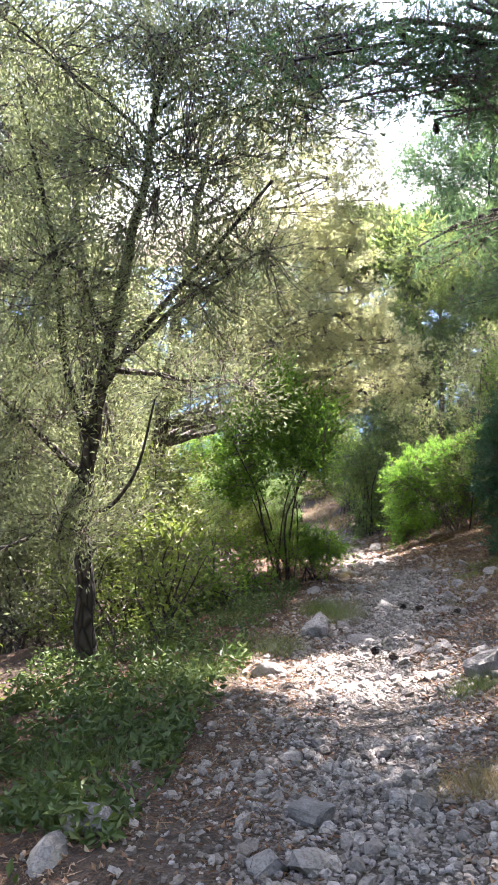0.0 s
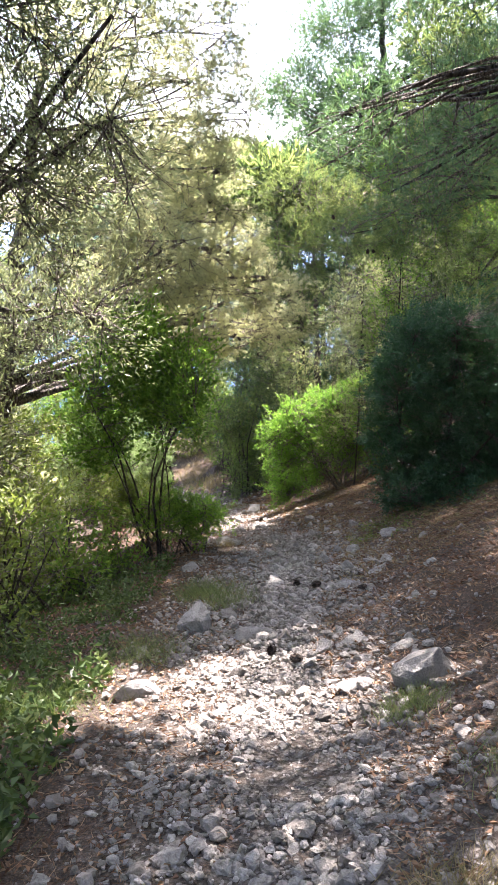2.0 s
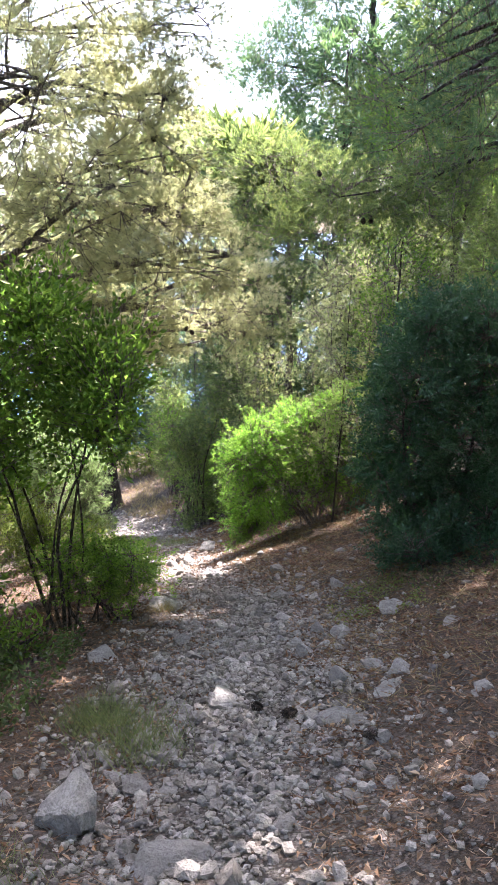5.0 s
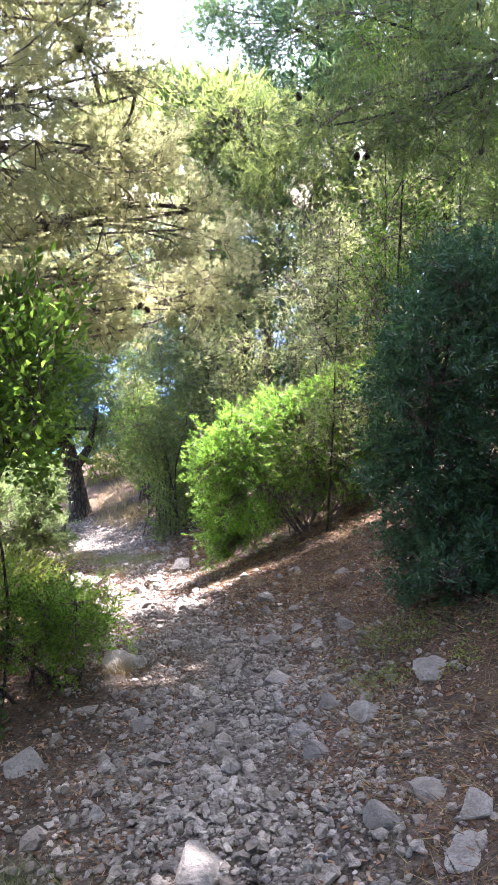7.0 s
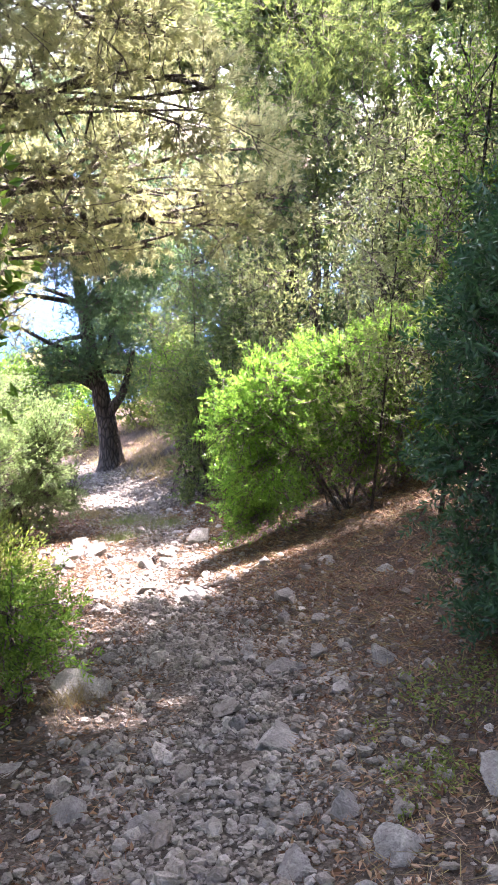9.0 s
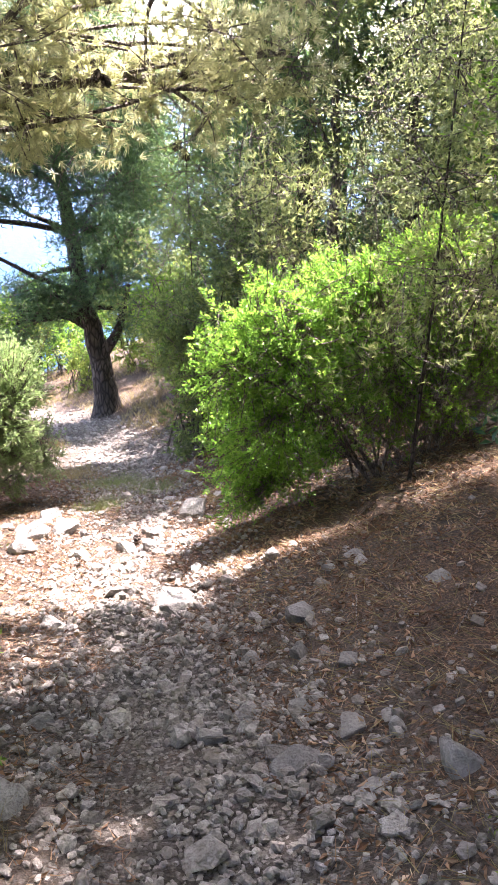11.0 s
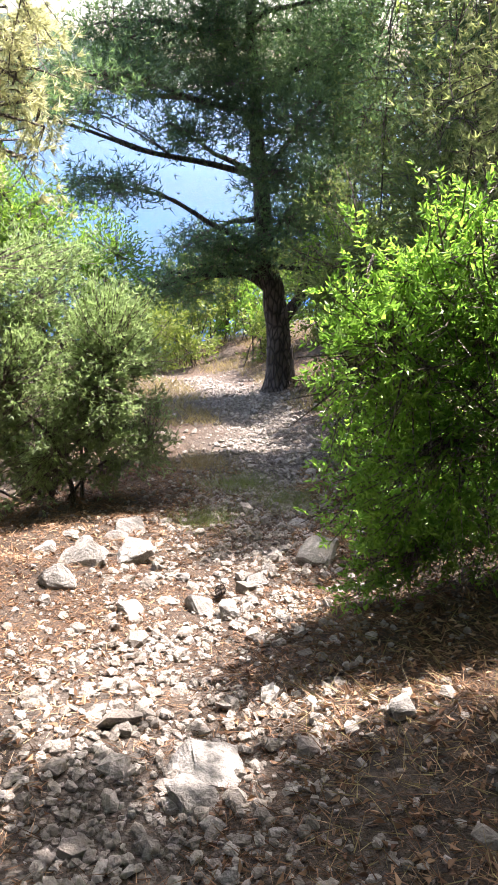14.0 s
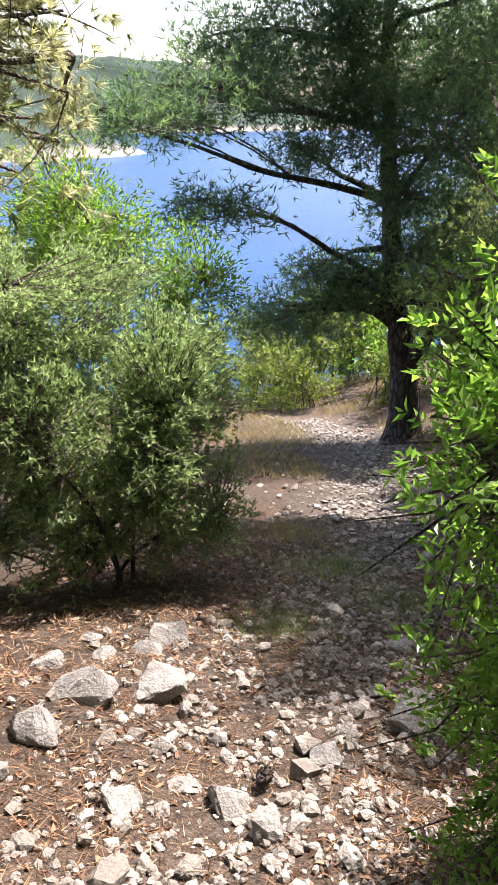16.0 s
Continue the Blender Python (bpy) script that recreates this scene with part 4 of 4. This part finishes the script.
for i, (x, y, h, w) in enumerate(AROUND):
    g, r = land_at(x, y), random.Random(190 + i)
    lob = [(x + 0.55 * w * math.cos(2.4 * j), y + 0.55 * w * math.sin(2.4 * j), g + h * (0.12 + 0.86 * j / 8), w * 0.68 * (1.1 - 0.05 * j), w * 0.68 * (1.1 - 0.05 * j), h * 0.1) for j in range(9)]
    grow("wood_tree", "dense green pine added out of view to dim the skylight", "tree", [(x, y, 0), (x + r.uniform(-0.3, 0.3), y, g + h * 0.5), (x, y + r.uniform(-0.3, 0.3), g + h)], 0.14, lob, PINE_GREEN if i % 3 else PINE_DARK, 4, 9, 8, 700 + i,
         size=(0.3, 0.09), bark=BARK, shell=0.15, puff=0.25, fine=4, group="trees of the wood")

# pines added to shade the path, flat crowns mostly above the view: (x, y of the foot; crown lobes)
SHADE_PINES = [(4.9, 8.6, [(1.0, 6.3, 6.2), (2.6, 6.0, 6.0), (0.2, 4.6, 6.4), (3.8, 7.6, 6.6), (2.9, 9.7, 6.2), (0.3, 7.7, 6.3), (1.7, 4.2, 6.2)]),
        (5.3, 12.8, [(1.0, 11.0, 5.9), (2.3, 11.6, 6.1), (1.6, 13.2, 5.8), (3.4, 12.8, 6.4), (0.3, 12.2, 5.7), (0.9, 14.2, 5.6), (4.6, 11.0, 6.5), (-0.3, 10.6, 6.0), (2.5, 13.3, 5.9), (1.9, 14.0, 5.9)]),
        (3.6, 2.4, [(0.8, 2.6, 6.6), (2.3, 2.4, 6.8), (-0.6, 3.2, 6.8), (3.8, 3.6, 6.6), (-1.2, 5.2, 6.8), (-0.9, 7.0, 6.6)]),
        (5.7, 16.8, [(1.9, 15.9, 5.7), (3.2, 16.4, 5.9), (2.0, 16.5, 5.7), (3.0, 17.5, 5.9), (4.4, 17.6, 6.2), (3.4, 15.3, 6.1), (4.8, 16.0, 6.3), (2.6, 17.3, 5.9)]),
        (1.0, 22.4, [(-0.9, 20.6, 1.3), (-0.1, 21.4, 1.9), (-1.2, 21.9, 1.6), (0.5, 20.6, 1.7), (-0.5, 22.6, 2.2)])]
for i, (x, y, tops) in enumerate(SHADE_PINES):
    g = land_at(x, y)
    grow("shade_pine_tree", "tall pine added to shade the path with a high flat crown", "tree", [(x, y, 0), (x - 0.1, y, g + 4), (x - 0.5, y + 0.2, tops[0][2] - 0.8), (x - 0.8, y + 0.3, tops[0][2] + 0.4)], 0.16,
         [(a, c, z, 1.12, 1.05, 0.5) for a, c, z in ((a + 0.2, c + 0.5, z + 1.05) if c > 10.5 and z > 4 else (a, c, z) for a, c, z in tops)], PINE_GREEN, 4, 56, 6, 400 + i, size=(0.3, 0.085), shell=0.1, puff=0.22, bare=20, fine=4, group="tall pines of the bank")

# ---------------------------------------------------------------- rocks and stones
ICO = bmesh.new()
bmesh.ops.create_icosphere(ICO, subdivisions=3, radius=1)
ICO.verts.ensure_lookup_table()
ICO_V = np.array([v.co[:] for v in ICO.verts])
ICO_F = np.array([[v.index for v in f.verts] for f in ICO.faces])
ICO.free()


def rock_mesh(name, seed, mat):
    """An angular limestone block: a ball cut by random planes, then roughened."""
    rng = np.random.default_rng(seed)
    V = ICO_V.copy()
    for n in unit(rng.normal(size=(11, 3)) * [1, 1, 1.3]):
        over = V @ n - rng.uniform(0.28, 0.6)
        V = V - np.maximum(over, 0)[:, None] * n
    V = 0.8 * V + 0.2 * 0.6 * ICO_V
    V = V * (1 + 0.08 * waves(V[:, 0] * 2 + V[:, 2], V[:, 1] * 2 - V[:, 2], seed, 0.9, 4) + 0.03 * waves(V[:, 0] * 3 - V[:, 1], V[:, 2] * 3 + V[:, 1], seed + 1, 0.5, 3))[:, None]
    return build_mesh(name, V / np.abs(V).max(0), ICO_F, mat)


ROCK_MESHES = [rock_mesh("rock", 500 + i, ROCK) for i in range(9)]
ROCKS_A = [(-0.47, 2.73, 0.19, 0.12), (-1.41, 2.73, 0.24, 0.13), (-1.33, 3.03, 0.23, 0.2), (-0.36, 3.21, 0.22, 0.17), (-1.21, 3.22, 0.16, 0.16), (0.24, 5.18, 0.1, 0.09), (0.7, 5.32, 0.34, 0.3), (0.39, 5.44, 0.33, 0.14), (-0.94, 5.8, 0.29, 0.16), (0.43, 5.84, 0.12, 0.08), (0.68, 5.84, 0.26, 0.11), (-0.92, 5.92, 0.14, 0.07), (0.23, 6.18, 0.14, 0.09), (0.46, 6.21, 0.26, 0.11), (-0.21, 6.71, 0.41, 0.13), (-0.69, 7.17, 0.32, 0.35), (-0.29, 7.32, 0.15, 0.07), (-0.53, 7.59, 0.21, 0.1), (1.27, 7.84, 0.12, 0.06), (0.53, 8.04, 0.29, 0.14), (0.89, 8.22, 0.2, 0.09), (0.98, 8.42, 0.14, 0.1), (-0.05, 8.47, 0.23, 0.14), (0.65, 8.53, 0.21, 0.16)]
ROCKS_B = [(0.89, 8.64, 0.22, 0.1), (-0.49, 9.01, 0.11, 0.1), (1.46, 9.09, 0.2, 0.07), (0.52, 9.39, 0.15, 0.12), (0.68, 9.53, 0.11, 0.07), (-0.51, 9.57, 0.15, 0.09), (-0.95, 9.67, 0.22, 0.16), (0.5, 9.69, 0.15, 0.12), (0.84, 9.7, 0.19, 0.12), (1.29, 9.95, 0.33, 0.12), (0.4, 9.97, 0.11, 0.08), (0.71, 10.02, 0.14, 0.11), (-0.05, 10.1, 0.21, 0.09), (-0.4, 10.17, 0.15, 0.1), (-0.46, 10.3, 0.12, 0.09), (-0.78, 10.49, 0.19, 0.09), (0.5, 10.7, 0.4, 0.19), (0.26, 10.89, 0.11, 0.13), (-0.6, 11.29, 0.37, 0.18), (0.76, 11.33, 0.17, 0.08), (1.04, 11.35, 0.19, 0.14), (0.6, 11.51, 0.08, 0.08), (0.48, 11.52, 0.2, 0.11), (0.88, 11.66, 0.09, 0.06)]
ROCKS_C = [(0.73, 11.73, 0.14, 0.08), (0.15, 11.8, 0.13, 0.11), (0.3, 11.87, 0.1, 0.08), (0.52, 11.94, 0.11, 0.08), (0.3, 12.0, 0.14, 0.09), (-0.6, 12.01, 0.15, 0.08), (0.76, 12.26, 0.11, 0.07), (0.55, 12.49, 0.11, 0.13), (0.32, 12.55, 0.13, 0.06), (0.56, 12.88, 0.17, 0.13), (1.29, 12.94, 0.11, 0.11), (-0.88, 13.22, 0.19, 0.1), (-0.18, 13.33, 0.16, 0.13), (0.94, 13.41, 0.12, 0.06), (0.75, 13.44, 0.09, 0.07), (-0.18, 13.51, 0.28, 0.14), (0.92, 13.54, 0.13, 0.06), (0.42, 13.85, 0.15, 0.09), (-0.72, 14.66, 0.06, 0.06), (-1.09, 14.81, 0.19, 0.11), (-0.5, 14.83, 0.07, 0.05), (-0.58, 14.91, 0.13, 0.16), (-1.65, 15.03, 0.29, 0.24), (-0.78, 15.04, 0.17, 0.15)]
ROCKS_D = [(-0.97, 15.06, 0.15, 0.06), (-1.67, 15.35, 0.31, 0.23), (-1.02, 15.38, 0.1, 0.08), (-0.59, 15.49, 0.14, 0.09), (-1.24, 15.5, 0.09, 0.11), (-2.06, 15.58, 0.17, 0.1), (-1.45, 15.59, 0.25, 0.2), (-0.57, 15.67, 0.09, 0.09), (-1.89, 15.8, 0.12, 0.09), (-0.28, 15.83, 0.29, 0.22), (-1.74, 15.94, 0.18, 0.09), (-2.08, 15.95, 0.12, 0.06), (-1.7, 16.11, 0.24, 0.21), (-0.47, 16.38, 0.2, 0.09), (-0.66, 16.78, 0.35, 0.14), (-1.55, 18.09, 0.25, 0.11)]
for i, (x, y, w, h) in enumerate(ROCKS_A + ROCKS_B + ROCKS_C + ROCKS_D):
    r = random.Random(i)
    ob = new("rock", ROCK_MESHES[i % 9])
    flat = h < 0.5 * w
    z = land_at(x, y)
    ob.matrix_world = Matrix.Translation((x, y, z + h * (-0.12 if flat else 0.08))) @ pose(0, 0, 0, r.uniform(-14, 14) - 10, r.uniform(-14, 14), r.uniform(0, 360)) @ Matrix.Diagonal((w * 0.56, w * r.uniform(0.42, 0.6), h * (0.4 if flat else 0.56), 1))
    size = "large" if w > 0.28 else ("small" if w < 0.13 else "mid-sized")
    tagged(ob, f"{size} {'flat slab' if flat else 'angular block'} of pale grey limestone on the trail", "rock", "rocks on the trail")


def stone_shape(rng):
    """A low-poly stone."""
    t = (1 + 5 ** 0.5) / 2
    V = unit(np.array([(-1, t, 0), (1, t, 0), (-1, -t, 0), (1, -t, 0), (0, -1, t), (0, 1, t), (0, -1, -t), (0, 1, -t), (t, 0, -1), (t, 0, 1), (-t, 0, -1), (-t, 0, 1)], float))
    for n in unit(rng.normal(size=(5, 3))):
        V = V - np.maximum(V @ n - rng.uniform(0.45, 0.8), 0)[:, None] * n
    return V * rng.uniform(0.85, 1.15, (12, 1))


STONE_F = np.array([(0, 11, 5), (0, 5, 1), (0, 1, 7), (0, 7, 10), (0, 10, 11), (1, 5, 9), (5, 11, 4), (11, 10, 2), (10, 7, 6), (7, 1, 8), (3, 9, 4), (3, 4, 2), (3, 2, 6), (3, 6, 8), (3, 8, 9), (4, 9, 5), (2, 4, 11), (6, 2, 10), (8, 6, 7), (9, 8, 1)])
srng = np.random.default_rng(41)
SHAPES = [stone_shape(srng) for _ in range(24)]


def turns(a, tilt):
    """Rotation matrices: a about z after a tilt about x and y."""
    ca, sa = np.cos(a), np.sin(a)
    o, l = np.zeros_like(a), np.ones_like(a)
    Z = np.stack([ca, -sa, o, sa, ca, o, o, o, l], -1).reshape(-1, 3, 3)
    cx, sx_ = np.cos(tilt[:, 0]), np.sin(tilt[:, 0])
    X = np.stack([l, o, o, o, cx, -sx_, o, sx_, cx], -1).reshape(-1, 3, 3)
    cy, sy_ = np.cos(tilt[:, 1]), np.sin(tilt[:, 1])
    Y = np.stack([cy, o, sy_, o, l, o, -sy_, o, cy], -1).reshape(-1, 3, 3)
    return X @ Y @ Z


def scatter(n, y0, y1, spread_x, rng):
    y = rng.uniform(y0, y1, n)
    x = path_x(y) + rng.normal(size=n) * spread_x
    return x, y


def gravel(name, x, y, size, mat, rng, label, flat=0.6):
    n = len(x)
    S = np.array(SHAPES)[rng.integers(0, 24, n)]
    sc = size[:, None] * np.stack([rng.uniform(0.8, 1.3, n), rng.uniform(0.65, 1.0, n), rng.uniform(0.4, 0.8, n) * flat / 0.6], 1)
    V = np.einsum("nij,nkj->nki", turns(rng.uniform(0, 6.28, n), rng.normal(size=(n, 2)) * 0.3), S * sc[:, None] * 0.5)
    V = V + np.stack([x, y, land(x, y) + size * 0.17], 1)[:, None]
    F = (np.arange(n)[:, None, None] * 12 + STONE_F[None]).reshape(-1, 3)
    ob = new(name, build_mesh(name, V.reshape(-1, 3), F, mat))
    return tagged(ob, label, "gravel", kind="stuff")


def pebbles(name, x, y, size, mat, rng, label):
    """Small chips, each a skewed block."""
    n = len(x)
    c = np.array([(a, b, d) for a in (-1, 1) for b in (-1, 1) for d in (-1, 1)], float)
    S = c[None] * rng.uniform(0.55, 1.0, (n, 8, 3)) * 0.42
    sc = size[:, None] * np.stack([rng.uniform(0.8, 1.3, n), rng.uniform(0.65, 1.0, n), rng.uniform(0.4, 0.75, n)], 1)
    V = np.einsum("nij,nkj->nki", turns(rng.uniform(0, 6.28, n), rng.normal(size=(n, 2)) * 0.35), S * sc[:, None])
    V = V + np.stack([x, y, land(x, y) + size * 0.12], 1)[:, None]
    Q = np.array([(0, 1, 3, 2), (4, 6, 7, 5), (0, 4, 5, 1), (2, 3, 7, 6), (0, 2, 6, 4), (1, 5, 7, 3)])
    ob = new(name, build_mesh(name, V.reshape(-1, 3), (np.arange(n)[:, None, None] * 8 + Q[None]).reshape(-1, 4), mat))
    return tagged(ob, label, "gravel", kind="stuff")


grng = np.random.default_rng(42)
gxs, gys = scatter(16500, 2.2, 18.5, 0.46, grng)
keep = (waves(gxs, gys, 12, 1.5, 3) > -0.6) & (grng.random(len(gxs)) < lerp(gys, [2, 11.5, 13, 16.5, 18], [1, 1, 0.8, 0.6, 0.9]))
gravel("gravel", gxs[keep], gys[keep], grng.lognormal(-3.32, 0.42, keep.sum()), STONE, grng, "loose pale grey limestone rubble covering the path", 0.66)
gx2, gy2 = scatter(4000, 2.2, 20, 1.3, grng)
pebbles("scattered_stones", gx2, gy2, grng.lognormal(-3.7, 0.5, len(gx2)), STONE, grng, "small pale stones scattered over the earth")
gx4, gy4 = scatter(15000, 2.2, 18, 0.58, grng)
keep = grng.random(len(gx4)) < lerp(gy4, [2, 11.5, 13, 18], [1, 1, 0.5, 0.5])
pebbles("fine_gravel", gx4[keep], gy4[keep], grng.lognormal(-3.9, 0.3, keep.sum()), STONE, grng, "fine grey chippings between the rubble of the path")
gx3, gy3 = scatter(2600, 18.5, 29, 0.6, grng)
gravel("far_gravel", gx3, gy3, grng.lognormal(-3.0, 0.4, len(gx3)), STONE, grng, "pale rubble on the path farther down")

# ---------------------------------------------------------------- litter, grass and herbs


def blades_on(x, y, length, width, lie, rng, lift=0.0):
    """Thin blades on the ground; lie 1: flat, 0: upright."""
    n = len(x)
    P = np.stack([x, y, land(x, y) + lift * rng.random(n)], 1)
    D = rng.normal(size=(n, 3)) * [1, 1, 0.25]
    D = unit(unit(D) * lie + np.array([0, 0, 1.0]) * (1 - lie))
    D[:, 2] += -0.286 * D[:, 1] * lie
    S = unit(np.cross(D, rng.normal(size=(n, 3))))
    L = length * rng.uniform(0.5, 1.3, (n, 1))
    V = np.stack([P - S * width * 0.5, P + S * width * 0.5, P + D * L + [0, 0, 0.004]], 1)
    return V.reshape(-1, 3), np.arange(n * 3).reshape(-1, 3)


lrng = np.random.default_rng(43)
ly = lrng.uniform(2.2, 19, 80000)
lx = path_x(ly) + np.where(lrng.random(80000) < 0.66, lrng.uniform(0.35, 2.9, 80000), lrng.uniform(-2.4, -0.2, 80000))
thick = waves(lx, ly, 17, 1.4, 3) > -0.55
V, F = blades_on(lx[thick], ly[thick], 0.08, 0.0042, 0.88, lrng, 0.014)
sy2 = lrng.uniform(12.6, 18.4, 22000)
sx2 = path_x(sy2) + lrng.uniform(-1.6, 1.3, 22000)
patchy = waves(sx2, sy2, 19, 0.9, 3) > -0.25
SV, SF = blades_on(sx2[patchy], sy2[patchy], 0.075, 0.0042, 0.9, lrng, 0.012)
tagged(new("needle_litter", build_mesh("needle_litter", SV, SF, NEEDLE_LITTER)), "orange-brown pine needles drifted among the stones of the path", "litter", kind="stuff")
by = lrng.uniform(8.0, 17.5, 9000)
bx = path_x(by) + lrng.uniform(0.6, 3.0, 9000)
BV, BF = blades_on(bx, by, 0.13, 0.004, 0.78, lrng, 0.01)
tagged(new("dead_grass", build_mesh("dead_grass", BV, BF, DRY_GRASS)), "dead straw-coloured grass stalks lying on the shaded bank", "grass", kind="stuff")
cy = lrng.uniform(2.2, 19, 26000)
cx = path_x(cy) + np.where(lrng.random(26000) < 0.65, lrng.uniform(0.3, 2.8, 26000), lrng.uniform(-2.4, -0.2, 26000))
chips = np.stack([cx, cy, land(cx, cy) + 0.006], 1)
CV, CF = leaf_blades(chips, lrng.normal(size=chips.shape) * [1, 1, 0.35], 0.042, 0.018, lrng, 0.45)
tagged(new("leaf_litter", build_mesh("leaf_litter", CV, CF, NEEDLE_LITTER)), "dead brown leaves and bits of bark on the bank", "litter", kind="stuff")
tagged(new("needle_litter", build_mesh("needle_litter", V, F, NEEDLE_LITTER)), "brown fallen pine needles over the bank and path edges", "litter", kind="stuff")


wy = lrng.uniform(2.5, 19, 420)
wx = path_x(wy) + np.where(lrng.random(420) < 0.72, lrng.uniform(0.4, 3.2, 420), lrng.uniform(-2.2, -0.3, 420))
ang, wl = lrng.uniform(0, 6.28, 420), lrng.uniform(0.08, 0.26, 420) * np.where(lrng.random(420) < 0.1, 1.8, 1)
ex, ey = wx + wl * np.cos(ang), wy + wl * np.sin(ang)
WA, WB = np.stack([wx, wy, land(wx, wy) + 0.012], 1), np.stack([ex, ey, land(ex, ey) + 0.016], 1)
V, F = tubes(lines(WA, WB, 5, 0.03, 0.07, lrng), np.linspace(0.0045, 0.0015, 5)[None] * lrng.uniform(0.6, 1.4, (420, 1)), 4)
tagged(new("fallen_twigs", build_mesh("fallen_twigs", V, F, TWIG)), "thin dry broken twigs lying on the bank and path", "twigs", kind="stuff")


def tuft(x, y, r, h, n, mat, label, seed, name="grass_tuft", lie=0.42, width=0.0032):
    rng = np.random.default_rng(seed)
    px, py = x + rng.normal(size=n) * r * 0.5, y + rng.normal(size=n) * r * 0.5
    V, F = blades_on(px, py, h, width, lie, rng)
    base = np.array([x, y, land_at(x, y)])
    ob = new(name, build_mesh(name, V - base, F, mat))
    ob.location = base
    return tagged(ob, label, "grass", "grass tufts", kind="stuff")


TUFTS = [(-0.45, 7.75, 0.24, 0.27, 210), (-0.52, 7.95, 0.28, 0.25, 230), (-0.75, 8.3, 0.25, 0.22, 600), (0.42, 3.5, 0.22, 0.16, 500), (0.55, 5.0, 0.16, 0.12, 500), (0.95, 4.2, 0.3, 0.14, 700), (-1.0, 6.6, 0.3, 0.16, 600), (-0.62, 11.2, 0.15, 0.12, 250), (-1.35, 16.7, 0.3, 0.16, 500), (-0.9, 17.4, 0.35, 0.16, 600), (-1.5, 18.0, 0.4, 0.2, 800), (-2.2, 18.8, 0.4, 0.2, 700), (-1.7, 3.9, 0.4, 0.2, 700), (-1.5, 5.6, 0.4, 0.18, 700)]
for i, (x, y, r, h, n) in enumerate(TUFTS):
    tuft(x, y, r, h, n, GREEN_GRASS if i % 4 != 3 else DRY_GRASS, "wispy grey-green grass tuft at the path edge" if i % 4 != 3 else "dry straw-coloured grass tuft at the path edge", 600 + i)
drng = np.random.default_rng(44)
dx, dy = drng.uniform(-10, -1.2, 24000), drng.uniform(21.5, 36, 24000)
off = (np.abs(dx - path_x(dy)) > 0.85 + 0.45 * waves(dx, dy, 29, 1.6, 2)) & (dy > 19.8 + 0.9 * waves(dx, dx * 0, 33, 2.0, 2)) & (waves(dx, dy, 23, 3.0, 3) > -0.35)
V, F = blades_on(dx[off], dy[off], 0.22, 0.011, 0.45, drng)
tagged(new("dry_grass", build_mesh("dry_grass", V, F, DRY_GRASS)), "sunlit straw-coloured dry grass on the slope", "grass", kind="stuff")


def herbs(name, x0, x1, y0, y1, n, h, size, mat, seed, label):
    """A low carpet of small leaved plants."""
    rng = np.random.default_rng(seed)
    x, y = rng.uniform(x0, x1, n), rng.uniform(y0, y1, n)
    ok = waves(x, y, seed, 0.9, 3) > -0.2
    x, y = x[ok], y[ok]
    P = np.stack([x, y, land(x, y) + h * rng.random(len(x)) ** 1.5 * (0.6 + 0.5 * waves(x, y, seed + 1, 0.6, 2))], 1)
    V, F = leaf_blades(P, rng.normal(size=P.shape) * [1, 1, 0.5] + [0, 0, 0.4], size, size * 0.5, rng)
    return tagged(new(name, build_mesh(name, V, F, mat)), label, "plants", kind="stuff")


herbs("ground_herbs", -3.0, -1.15, 2.6, 6.2, 11000, 0.3, 0.068, HERB_LEAF, 71, "dark green low herbs beside the trail")
herbs("ground_herbs", -3.4, -1.2, 6.2, 10.4, 13000, 0.34, 0.05, HERB_LEAF, 72, "green leafy undergrowth beside the trail")
herbs("ground_herbs", 0.85, 1.5, 9.8, 11.0, 2200, 0.09, 0.022, SCRUB_LEAF, 73, "low yellow-green creeping herb on the bank")
herbs("ground_herbs", 1.5, 4.0, 10.0, 13.0, 3500, 0.14, 0.035, HERB_LEAF, 74, "low herbs under the mastic bush")

# cones lying on the path
for i, (x, y) in enumerate([(-0.72, 15.15), (0.07, 6.0), (0.35, 8.1), (-0.1, 6.35), (0.12, 8.3), (0.62, 7.6)]):
    ob = new("pine_cone", CONE_MESH)
    ob.matrix_world = Matrix.Translation((x, y, land_at(x, y) + 0.05)) @ pose(0, 0, 0, 80, 20 * i, 50 * i) @ Matrix.Scale(1.1, 4)
    tagged(ob, "open brown pine cone lying on the path", "pine cone", "cones on the path")

# single stones of the rubble that lie nearest
stone_meshes = [build_mesh("stone", s * 0.5, STONE_F, STONE) for s in SHAPES[:12]]
for i in range(290):
    y = 1.5 + 17 * grng.random()
    x = float(path_x(y)) + grng.normal() * 0.6
    s = float(np.clip(grng.lognormal(-2.85, 0.25), 0.045, 0.1))
    ob = part("stone", stone_meshes[i % 12], ground)
    ob.matrix_world = Matrix.Translation((x, y, land_at(x, y) + s * 0.14)) @ pose(0, 0, 0, grng.normal() * 15 - 8, grng.normal() * 15, grng.uniform(0, 360)) @ Matrix.Diagonal((s * 1.15, s * 0.9, s * 0.62, 1))
